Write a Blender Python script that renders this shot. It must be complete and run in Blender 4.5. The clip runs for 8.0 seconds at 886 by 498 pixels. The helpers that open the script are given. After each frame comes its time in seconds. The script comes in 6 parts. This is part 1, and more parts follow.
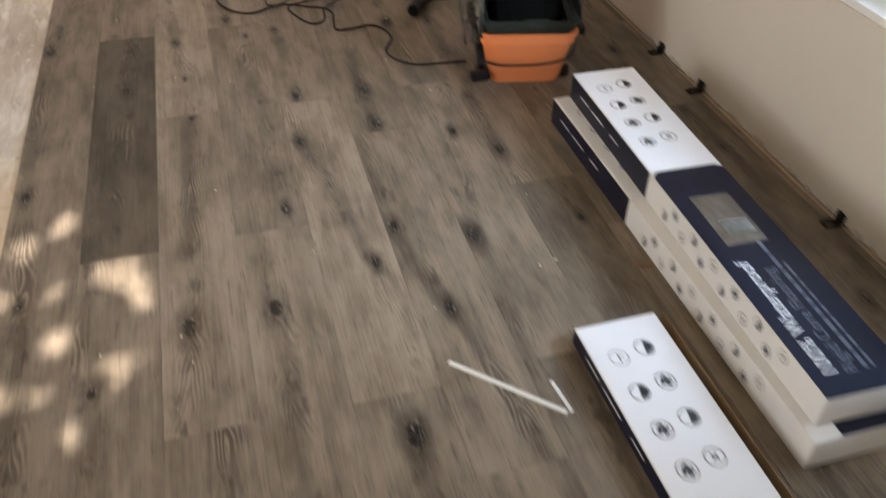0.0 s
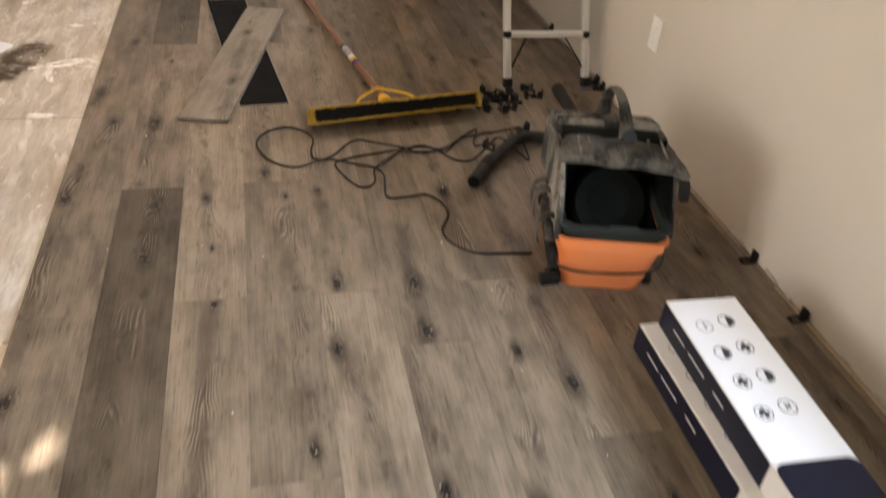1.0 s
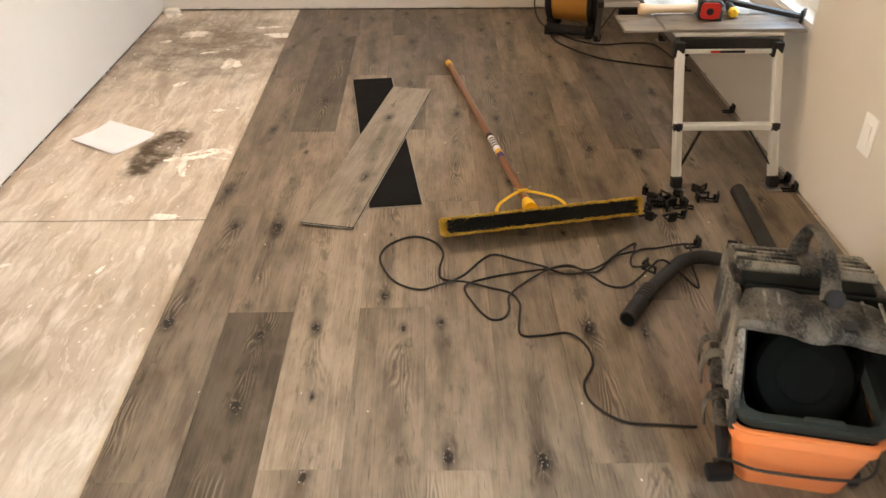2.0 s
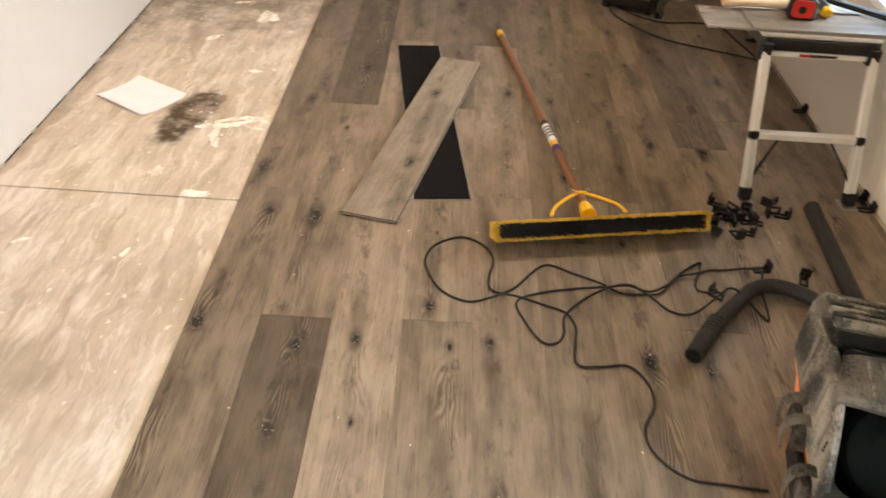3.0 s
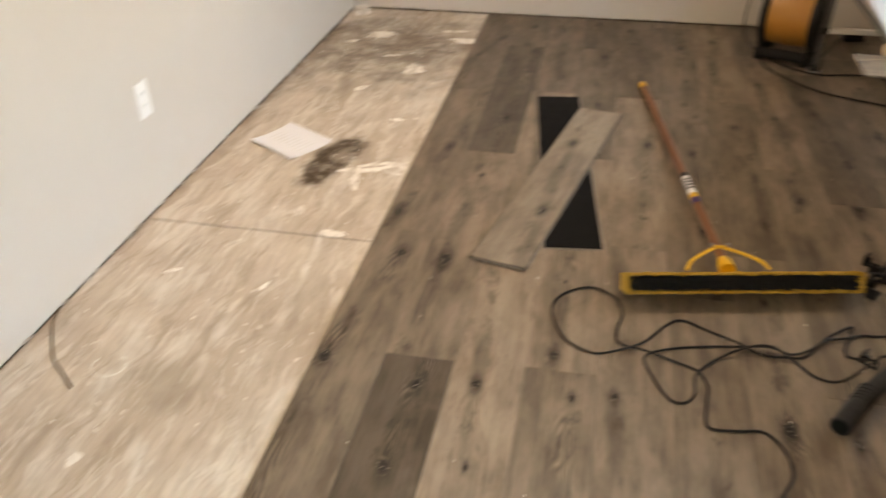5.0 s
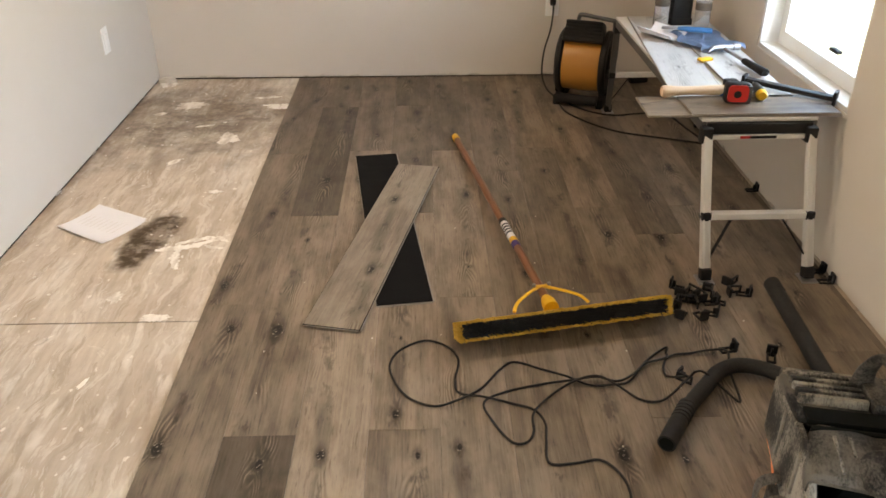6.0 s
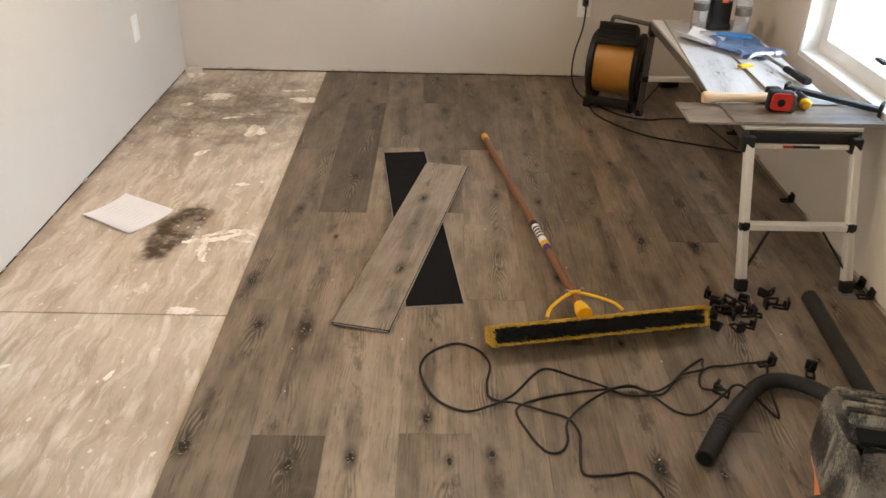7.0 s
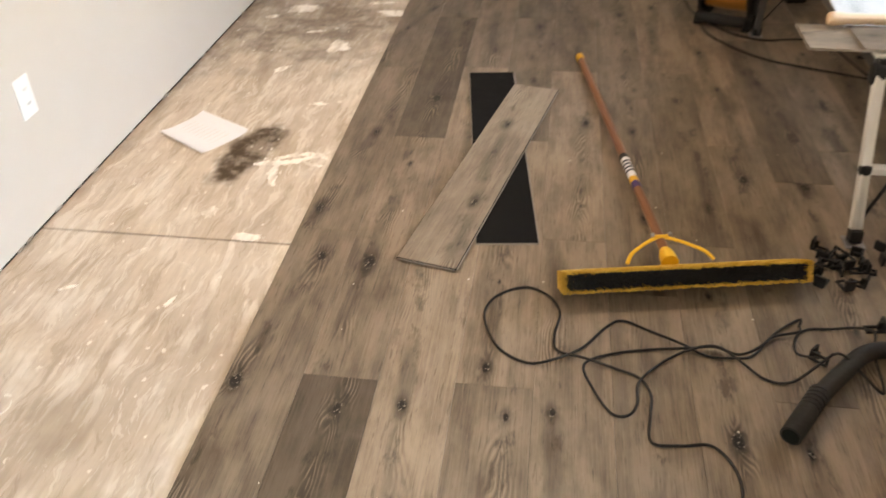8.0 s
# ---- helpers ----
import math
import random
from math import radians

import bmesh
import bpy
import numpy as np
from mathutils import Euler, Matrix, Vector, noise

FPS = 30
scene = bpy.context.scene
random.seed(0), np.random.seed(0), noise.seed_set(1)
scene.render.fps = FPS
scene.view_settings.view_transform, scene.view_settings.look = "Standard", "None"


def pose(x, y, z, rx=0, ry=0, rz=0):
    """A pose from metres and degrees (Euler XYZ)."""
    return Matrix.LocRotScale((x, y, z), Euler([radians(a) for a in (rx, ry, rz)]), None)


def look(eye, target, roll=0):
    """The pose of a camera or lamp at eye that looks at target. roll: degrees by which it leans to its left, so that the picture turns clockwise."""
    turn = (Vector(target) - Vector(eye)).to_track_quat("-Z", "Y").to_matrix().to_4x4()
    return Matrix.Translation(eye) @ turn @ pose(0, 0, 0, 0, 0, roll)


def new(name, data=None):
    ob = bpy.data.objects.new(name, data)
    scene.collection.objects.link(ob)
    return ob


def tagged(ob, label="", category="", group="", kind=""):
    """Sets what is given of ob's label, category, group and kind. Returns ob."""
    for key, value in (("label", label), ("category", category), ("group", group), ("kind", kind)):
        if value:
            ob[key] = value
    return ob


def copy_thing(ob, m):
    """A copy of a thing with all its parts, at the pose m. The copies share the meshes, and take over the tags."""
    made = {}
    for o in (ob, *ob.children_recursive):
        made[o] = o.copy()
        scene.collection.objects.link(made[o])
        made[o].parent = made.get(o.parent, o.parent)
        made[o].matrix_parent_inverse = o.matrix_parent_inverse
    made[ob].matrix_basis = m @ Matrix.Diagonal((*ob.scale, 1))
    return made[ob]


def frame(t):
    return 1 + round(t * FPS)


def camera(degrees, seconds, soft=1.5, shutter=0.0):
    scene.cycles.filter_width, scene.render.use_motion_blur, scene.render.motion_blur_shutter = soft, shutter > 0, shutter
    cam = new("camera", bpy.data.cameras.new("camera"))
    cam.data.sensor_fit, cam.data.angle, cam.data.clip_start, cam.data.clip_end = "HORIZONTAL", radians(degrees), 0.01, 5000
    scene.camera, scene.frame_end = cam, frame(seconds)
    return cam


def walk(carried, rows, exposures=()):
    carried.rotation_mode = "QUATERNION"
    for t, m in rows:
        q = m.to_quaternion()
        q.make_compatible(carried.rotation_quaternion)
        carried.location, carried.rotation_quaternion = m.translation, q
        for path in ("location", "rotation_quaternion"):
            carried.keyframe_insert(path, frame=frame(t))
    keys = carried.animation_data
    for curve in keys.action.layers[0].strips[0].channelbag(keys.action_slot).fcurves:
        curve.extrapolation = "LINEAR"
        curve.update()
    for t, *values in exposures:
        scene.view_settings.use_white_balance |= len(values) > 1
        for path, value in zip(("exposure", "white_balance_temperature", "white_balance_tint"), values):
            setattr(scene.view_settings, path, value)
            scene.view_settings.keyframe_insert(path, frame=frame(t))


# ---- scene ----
cam = camera(57.8, 8.0, shutter=0.45)
PATH = [
    (0, (0.61, 0.43, 1.263), (1.034, 1.888, -0.039), 0.7),
    (0.5, (0.554, 0.755, 1.299), (0.974, 2.269, 0.061), 2.9),
    (1, (0.599, 0.958, 1.332), (1.029, 2.539, 0.185), 5.5),
    (1.5, (0.734, 1.225, 1.359), (0.867, 2.916, 0.3), 0.3),
    (1.7, (0.758, 1.296, 1.358), (0.792, 2.99, 0.295), -1.1),
    (2.8, (0.648, 1.684, 1.347), (0.702, 3.285, 0.15), 2.8),
    (3, (0.629, 1.676, 1.401), (0.635, 3.269, 0.192), 3.7),
    (3.5, (0.651, 1.704, 1.393), (0.431, 3.411, 0.375), 0.1),
    (4, (0.622, 1.674, 1.358), (0.113, 3.27, 0.265), -0.8),
    (4.5, (0.622, 1.65, 1.353), (0.021, 3.174, 0.205), -0.1),
    (5, (0.666, 1.674, 1.379), (0.315, 3.303, 0.272), -0.9),
    (5.2, (0.701, 1.677, 1.405), (0.479, 3.345, 0.323), -1.3),
    (6.3, (0.693, 1.695, 1.402), (0.753, 3.433, 0.414), 0.3),
    (6.5, (0.673, 1.709, 1.396), (0.72, 3.445, 0.404), 0.9),
    (7, (0.628, 1.725, 1.391), (0.643, 3.456, 0.388), 1.3),
    (7.5, (0.623, 1.775, 1.378), (0.586, 3.471, 0.319), 0.5),
    (8, (0.714, 1.898, 1.36), (0.479, 3.493, 0.177), -1.2),
]
walk(cam, [(t, look(eye, target, roll)) for t, eye, target, roll in PATH], exposures=[(0.0, 2.35, 6460, 11), (0.5, 2.45, 6560, 12), (1.0, 2.74, 6760, 12), (1.5, 3.08, 7230, 12), (3.0, 3.18, 7280, 12), (3.5, 3.08, 7280, 12), (4.0, 3.13, 7410, 11), (4.5, 2.85, 7380, 10), (6.5, 2.84, 6920, 10.5), (7.0, 2.83, 6920, 10.5), (7.5, 2.82, 6920, 10.5), (8.0, 3.11, 6970, 11)])

# ---- world, sun, window light ----
SUN_TAN = 0.78
sun_way = Vector((0.0, 1.0, -SUN_TAN)).normalized()
world = bpy.data.worlds.new("world")
scene.world = world
world.use_nodes = True
sky = world.node_tree.nodes.new("ShaderNodeTexSky")
sky.sky_type, sky.sun_disc = "NISHITA", False
sky.sun_elevation, sky.sun_rotation = math.atan(SUN_TAN), radians(180)
world.node_tree.links.new(sky.outputs[0], world.node_tree.nodes["Background"].inputs[0])
world.node_tree.nodes["Background"].inputs[1].default_value = 0.15


def lamp(name, kind, m, power, colour, **more):
    data = bpy.data.lights.new(name, kind)
    data.energy, data.color = power, colour
    if kind == "AREA":
        data.shape = "RECTANGLE"
        data.size, data.size_y = more["size"]
        data.spread = radians(more.get("spread", 180))
    if kind == "SUN":
        data.angle = radians(more["angle"])
    ob = new(name, data)
    ob.matrix_world = m
    return ob


lamp("sun", "SUN", look((0, -8, 6), Vector((0, -8, 6)) + sun_way), 5.0, (1.0, 0.93, 0.82), angle=0.5)

# the plan: the edge of the laid floor is x = 0, the floor's top is z = 0
XL, XR, YB, YF, CEIL = -0.775, 2.022, 6.065, -0.6, 2.44
WIN_A = (4.05, 4.83, 0.505, 1.95)    # window beside the bench: y0, y1, z0, z1
WIN_B = (0.75, 1.98, 0.478, 1.95)   # window beside the cartons
WIN_D = (-0.4, 1.5, 0.4, 2.05)    # assumed wide window of an unseen room beside: y0, y1, z0, z1
XO, YO = -3.6, 2.2                   # that unseen room: its far wall, and where the near wall stops
WIN_C = (-0.32, 0.44, 1.56, 2.40)   # assumed window behind, placed for the sun patches: x0, x1, z0, z1

lamp("window_light_bench", "AREA", look((2.62, 4.36, 1.22), (1.0, 4.44, 0.80)), 4.5, (0.66, 0.82, 1.0), size=(0.9, 1.0))
lamp("window_light_carton", "AREA", look((3.0, 0.75, 1.15), (1.15, 2.04, -0.25)), 2.4, (0.68, 0.84, 1.0), size=(1.1, 0.8), spread=75)
# side window out of view, added so light reaches the right wall
lamp("assumed_side_window_light", "AREA", look((-3.55, 0.55, 1.25), (0.0, 0.6, 0.9)), 13.5, (1.0, 0.895, 0.77), size=(1.8, 1.6))
# no ceiling lamp is in view; this one is added as warm fill
lamp("assumed_ceiling_fill", "AREA", look((-0.05, 4.15, 2.35), (-0.05, 4.15, 0)), 3.1, (1.0, 0.71, 0.46), size=(0.28, 0.28))


# ---- materials ----
class Nodes:
    def __init__(self, name):
        self.mat = bpy.data.materials.new(name)
        self.mat.use_nodes = True
        self.tree = self.mat.node_tree
        self.bsdf = self.tree.nodes["Principled BSDF"]

    def put(self, socket, value):
        if isinstance(value, bpy.types.NodeSocket):
            self.tree.links.new(value, socket)
        elif isinstance(value, (tuple, list)) and len(value) == 3 and socket.type == "RGBA":
            socket.default_value = (*value, 1)
        else:
            socket.default_value = value

    def set(self, **values):
        for key, value in values.items():
            self.put(self.bsdf.inputs[key.replace("_", " ")], value)
        return self

    def coord(self, scale=(1, 1, 1), offset=0.0, turn=0.0, which="Object", base=None):
        tree = self.tree
        vec = base or tree.nodes.new("ShaderNodeTexCoord").outputs[which]
        if offset:
            info = tree.nodes.new("ShaderNodeObjectInfo")
            mul = tree.nodes.new("ShaderNodeVectorMath")
            mul.operation = "SCALE"
            mul.inputs[0].default_value = (offset, offset * 2.3, offset * 0.7)
            self.put(mul.inputs["Scale"], info.outputs["Random"])
            add = tree.nodes.new("ShaderNodeVectorMath")
            self.put(add.inputs[0], vec)
            self.put(add.inputs[1], mul.outputs[0])
            vec = add.outputs[0]
        mapping = tree.nodes.new("ShaderNodeMapping")
        mapping.inputs["Scale"].default_value = scale
        mapping.inputs["Rotation"].default_value = (0, 0, turn)
        self.put(mapping.inputs[0], vec)
        return mapping.outputs[0]

    def noise(self, vec, scale=1.0, detail=3.0, rough=0.55, distort=0.0):
        n = self.tree.nodes.new("ShaderNodeTexNoise")
        self.put(n.inputs["Vector"], vec)
        for key, value in (("Scale", scale), ("Detail", detail), ("Roughness", rough), ("Distortion", distort)):
            n.inputs[key].default_value = value
        return n.outputs[0]

    def warped(self, vec, scale, amount):
        """A place pushed about by noise."""
        n = self.tree.nodes.new("ShaderNodeTexNoise")
        self.put(n.inputs["Vector"], vec)
        n.inputs["Scale"].default_value, n.inputs["Detail"].default_value = scale, 3
        sub = self.tree.nodes.new("ShaderNodeVectorMath")
        sub.operation = "SUBTRACT"
        self.put(sub.inputs[0], n.outputs["Color"])
        sub.inputs[1].default_value = (0.5, 0.5, 0.5)
        add = self.tree.nodes.new("ShaderNodeVectorMath")
        add.operation = "MULTIPLY_ADD"
        self.put(add.inputs[0], sub.outputs[0])
        add.inputs[1].default_value = amount
        self.put(add.inputs[2], vec)
        return add.outputs[0]

    def cells(self, vec, scale=1.0, random_=1.0):
        n = self.tree.nodes.new("ShaderNodeTexVoronoi")
        n.voronoi_dimensions = "2D"
        self.put(n.inputs["Vector"], vec)
        n.inputs["Scale"].default_value = scale
        n.inputs["Randomness"].default_value = random_
        return n.outputs["Distance"], n.outputs["Color"], n.outputs["Position"]

    def math(self, op, a, b=0.5, c=0.5):
        n = self.tree.nodes.new("ShaderNodeMath")
        n.operation = op
        for socket, value in zip(n.inputs, (a, b, c)):
            self.put(socket, value)
        return n.outputs[0]

    def span(self, value, a, b, c=0.0, d=1.0):
        n = self.tree.nodes.new("ShaderNodeMapRange")
        n.interpolation_type = "SMOOTHSTEP"
        for socket, v in zip(n.inputs, (value, a, b, c, d)):
            self.put(socket, v)
        return n.outputs[0]

    def mix(self, fac, a, b, how="MIX"):
        n = self.tree.nodes.new("ShaderNodeMix")
        n.data_type, n.blend_type = "RGBA", how
        self.put(n.inputs[0], fac)
        self.put(n.inputs[6], a)
        self.put(n.inputs[7], b)
        return n.outputs[2]

    def bump(self, height, strength=0.3, distance=0.001):
        n = self.tree.nodes.new("ShaderNodeBump")
        n.inputs["Strength"].default_value, n.inputs["Distance"].default_value = strength, distance
        self.put(n.inputs["Height"], height)
        self.put(self.bsdf.inputs["Normal"], n.outputs[0])
        return self

    def spot(self, vec, at, size, edge=0.35, wobble=None):
        """A soft stain round a place: 1 in its middle, 0 outside."""
        sub = self.tree.nodes.new("ShaderNodeVectorMath")
        sub.operation = "SUBTRACT"
        self.put(sub.inputs[0], vec)
        sub.inputs[1].default_value = (*at, 0)
        mul = self.tree.nodes.new("ShaderNodeVectorMath")
        mul.operation = "MULTIPLY"
        self.put(mul.inputs[0], sub.outputs[0])
        mul.inputs[1].default_value = (1 / size[0], 1 / size[1], 0)
        ln = self.tree.nodes.new("ShaderNodeVectorMath")
        ln.operation = "LENGTH"
        self.put(ln.inputs[0], mul.outputs[0])
        d = ln.outputs["Value"]
        if wobble is not None:
            d = self.math("MULTIPLY_ADD", wobble, 1.6, self.math("SUBTRACT", d, 0.8))
        return self.span(d, 1.0, 1.0 - edge)


def plain(name, colour, second=None, rough=0.5, metal=0.0, scale=25.0, amount=0.5, bump=0.15, offset=3.0, stretch=(1, 1, 1), spec=0.4):
    """A surface with two scales of variation in colour and gloss."""
    n = Nodes(name)
    vec = n.coord(stretch, offset)
    big = n.noise(vec, scale * 0.25, 3)
    fine = n.noise(vec, scale * 4, 4, 0.65)
    fac = n.math("MULTIPLY_ADD", big, 0.65, n.math("MULTIPLY", fine, 0.35))
    fac = n.span(fac, 0.5 - 0.4 * amount, 0.5 + 0.4 * amount)
    second = second or tuple(c * 0.72 for c in colour)
    n.set(Base_Color=n.mix(fac, second, colour), Metallic=metal, Specular_IOR_Level=spec, Roughness=n.span(big, 0.2, 0.8, rough * 0.85, min(1, rough * 1.15)))
    if bump:
        n.bump(fine, bump, 0.0008)
    return n.mat


def vinyl_plank(name, dark, light, gloss=0.22):
    """Printed oak on a vinyl plank: each plank carries its own tone and two knots (across, along, size), with a heart line through them."""
    n = Nodes(name)
    tree = n.tree

    def own(key, out):
        node = tree.nodes.new("ShaderNodeAttribute")
        node.attribute_type, node.attribute_name = "OBJECT", key
        return node.outputs[out]

    def apart(vector):
        node = tree.nodes.new("ShaderNodeSeparateXYZ")
        n.put(node.inputs[0], vector)
        return node.outputs

    raw = tree.nodes.new("ShaderNodeTexCoord").outputs["Object"]
    vec = n.coord((1, 1, 1), 31.0)
    px, py, _ = apart(raw)
    tone = apart(own("tone", "Vector"))[0]
    ka, kb = apart(own("knot_a", "Vector")), apart(own("knot_b", "Vector"))
    # the heart line runs from knot to knot and wanders a little
    slope = n.math("DIVIDE", n.math("SUBTRACT", kb[0], ka[0]), n.math("SUBTRACT", kb[1], ka[1]))
    line = n.math("MULTIPLY_ADD", n.math("SUBTRACT", py, ka[1]), slope, ka[0])
    line = n.math("MINIMUM", n.math("MAXIMUM", line, -0.07), 0.07)
    wander = n.noise(n.coord((0.01, 2.6, 1), base=vec), 1.0, 2)
    off = n.math("SUBTRACT", px, n.math("MULTIPLY_ADD", n.math("SUBTRACT", wander, 0.5), 0.05, line))
    dist = n.math("ABSOLUTE", off)
    rough_edge = n.noise(n.coord((34, 5.0, 1), base=vec), 1.0, 4, 0.65)
    jig = n.math("SUBTRACT", n.noise(n.coord((55, 26, 1), base=vec), 1.0, 4, 0.6), 0.5)
    here = n.span(n.noise(n.coord((2.0, 2.4, 1), base=vec), 1.0, 2), 0.40, 0.62)
    band = n.math("MULTIPLY", here, n.span(n.math("MULTIPLY_ADD", n.math("SUBTRACT", rough_edge, 0.5), 0.06, dist), 0.034, 0.004))

    def reach(k, wide, long_):
        """Distance from a knot in its own size."""
        x = n.math("MULTIPLY_ADD", jig, 1.1, n.math("DIVIDE", n.math("SUBTRACT", px, k[0]), wide))
        y = n.math("DIVIDE", n.math("SUBTRACT", py, k[1]), long_)
        return n.math("DIVIDE", n.math("SQRT", n.math("MULTIPLY_ADD", x, x, n.math("MULTIPLY", y, y))), n.math("MAXIMUM", k[2], 0.02))

    core_d = n.math("MINIMUM", reach(ka, 0.011, 0.020), reach(kb, 0.011, 0.020))
    halo_d = n.math("MINIMUM", reach(ka, 0.026, 0.060), reach(kb, 0.026, 0.060))
    # growth rings nest round the heart and bend about the knots
    warp = n.noise(n.coord((9.0, 2.2, 1), base=vec), 1.0, 3, 0.5)
    bend = n.math("DIVIDE", 16.0, n.math("ADD", halo_d, 0.5))
    phase = n.math("ADD", n.math("MULTIPLY_ADD", warp, 70.0, n.math("MULTIPLY", dist, 620.0)), n.math("ADD", bend, n.math("MULTIPLY", py, 52.0)))
    rings = n.math("MULTIPLY_ADD", n.math("SINE", phase), 0.5, 0.5)
    # ground tone: fine grain, soft streaks, broad drift
    grain = n.noise(n.coord((190, 5.0, 1), base=vec), 1.0, 4, 0.65)
    streak = n.noise(n.coord((22, 1.1, 1), base=vec), 1.0, 4, 0.6)
    broad = n.noise(n.coord((13, 4.2, 1), base=n.warped(vec, 7.0, (0.03, 0.06, 0))), 1.0, 5, 0.62)
    fac = n.math("MULTIPLY_ADD", streak, 0.26, n.math("MULTIPLY_ADD", broad, 0.64, n.math("MULTIPLY", grain, 0.26)))
    deep = n.mix(tone, tuple(c * 0.25 for c in dark), tuple(c * 2.05 for c in dark))
    pale = n.mix(tone, tuple(c * 0.30 for c in light), tuple(c * 1.72 for c in light))
    colour = n.mix(n.span(fac, 0.40, 0.74), deep, pale)
    smoke = tuple(c * 0.22 for c in dark)
    strength = n.math("MULTIPLY_ADD", tone, -0.42, 0.95)
    colour = n.mix(n.math("MULTIPLY", n.math("MULTIPLY", band, n.span(grain, 0.30, 0.62, 0.35, 1.0)), strength), colour, tuple(c * 0.58 for c in dark))
    clear = n.math("MULTIPLY", n.span(dist, 0.052, 0.010), n.span(n.noise(n.coord((7, 4.5, 1), base=vec), 1.0, 3), 0.48, 0.64))
    colour = n.mix(n.math("MULTIPLY", n.math("MULTIPLY", n.span(rings, 0.60, 0.95), clear), 0.46), colour, tuple(min(0.6, c * 1.55) for c in light))
    colour = n.mix(n.math("MULTIPLY", n.math("MULTIPLY", n.span(rings, 0.40, 0.05), clear), 0.40), colour, smoke)
    fleck = n.span(n.noise(n.coord((260, 9.0, 1), base=vec), 1.0, 3, 0.6), 0.56, 0.72)
    spread = n.span(n.noise(n.coord((6, 1.6, 1), base=vec), 1.0, 2), 0.40, 0.62, 0.25, 1.0)
    colour = n.mix(n.math("MULTIPLY", fleck, n.math("MULTIPLY", spread, 0.36)), colour, n.mix(tone, tuple(c * 0.75 for c in light), tuple(c * 1.75 for c in light)))
    pore = n.span(n.noise(n.coord((150, 11.0, 1), base=vec), 1.0, 3, 0.6), 0.57, 0.72)
    colour = n.mix(n.math("MULTIPLY", pore, 0.48), colour, tuple(c * 0.5 for c in dark))
    # smoky blotches strung along the heart, more on the dark boards
    wide = n.span(n.math("MULTIPLY_ADD", n.math("SUBTRACT", rough_edge, 0.5), 0.08, dist), 0.050, 0.010)
    blot = n.span(n.noise(n.coord((30, 11.0, 1), base=n.warped(vec, 11.0, (0.02, 0.05, 0))), 1.0, 5, 0.66), 0.53, 0.66)
    colour = n.mix(n.math("MULTIPLY", n.math("MULTIPLY", blot, wide), n.math("MULTIPLY", strength, 0.72)), colour, smoke)
    halo = n.math("MULTIPLY", n.span(halo_d, 1.15, 0.10), n.span(rough_edge, 0.28, 0.60, 0.35, 1.0))
    colour = n.mix(n.math("MULTIPLY", halo, 0.92), colour, smoke)
    core = n.span(core_d, 1.0, 0.62)
    colour = n.mix(n.math("MULTIPLY", core, 0.95), colour, (0.009, 0.007, 0.006))
    chip = n.math("MULTIPLY", n.span(core_d, 1.5, 0.8), n.span(n.noise(vec, 150.0, 2), 0.60, 0.68))
    colour = n.mix(n.math("MULTIPLY", chip, 0.6), colour, (0.50, 0.44, 0.37))
    dust = n.noise(n.coord((1, 1, 1), base=vec), 9.0, 4, 0.7)
    colour = n.mix(n.span(dust, 0.5, 0.85, 0.0, 0.12), colour, (0.40, 0.34, 0.27))
    n.set(Base_Color=colour, Roughness=n.span(dust, 0.3, 0.8, 0.36, 0.50), Specular_IOR_Level=gloss)
    n.bump(n.math("MULTIPLY_ADD", grain, 0.6, n.math("MULTIPLY", n.math("MULTIPLY", rings, clear), -0.5)), 0.4, 0.0006)
    return n.mat


VINYL = vinyl_plank("vinyl_oak", (0.088, 0.068, 0.050), (0.240, 0.191, 0.145))
VINYL_GREY = vinyl_plank("vinyl_oak_grey", (0.122, 0.100, 0.079), (0.270, 0.226, 0.179))
PLANK_BACK = plain("vinyl_underlay_black", (0.012, 0.012, 0.0125), (0.008, 0.008, 0.0085), 0.85, scale=60, spec=0.06)
PLANK_EDGE = plain("vinyl_core_edge", (0.30, 0.27, 0.24), rough=0.6)


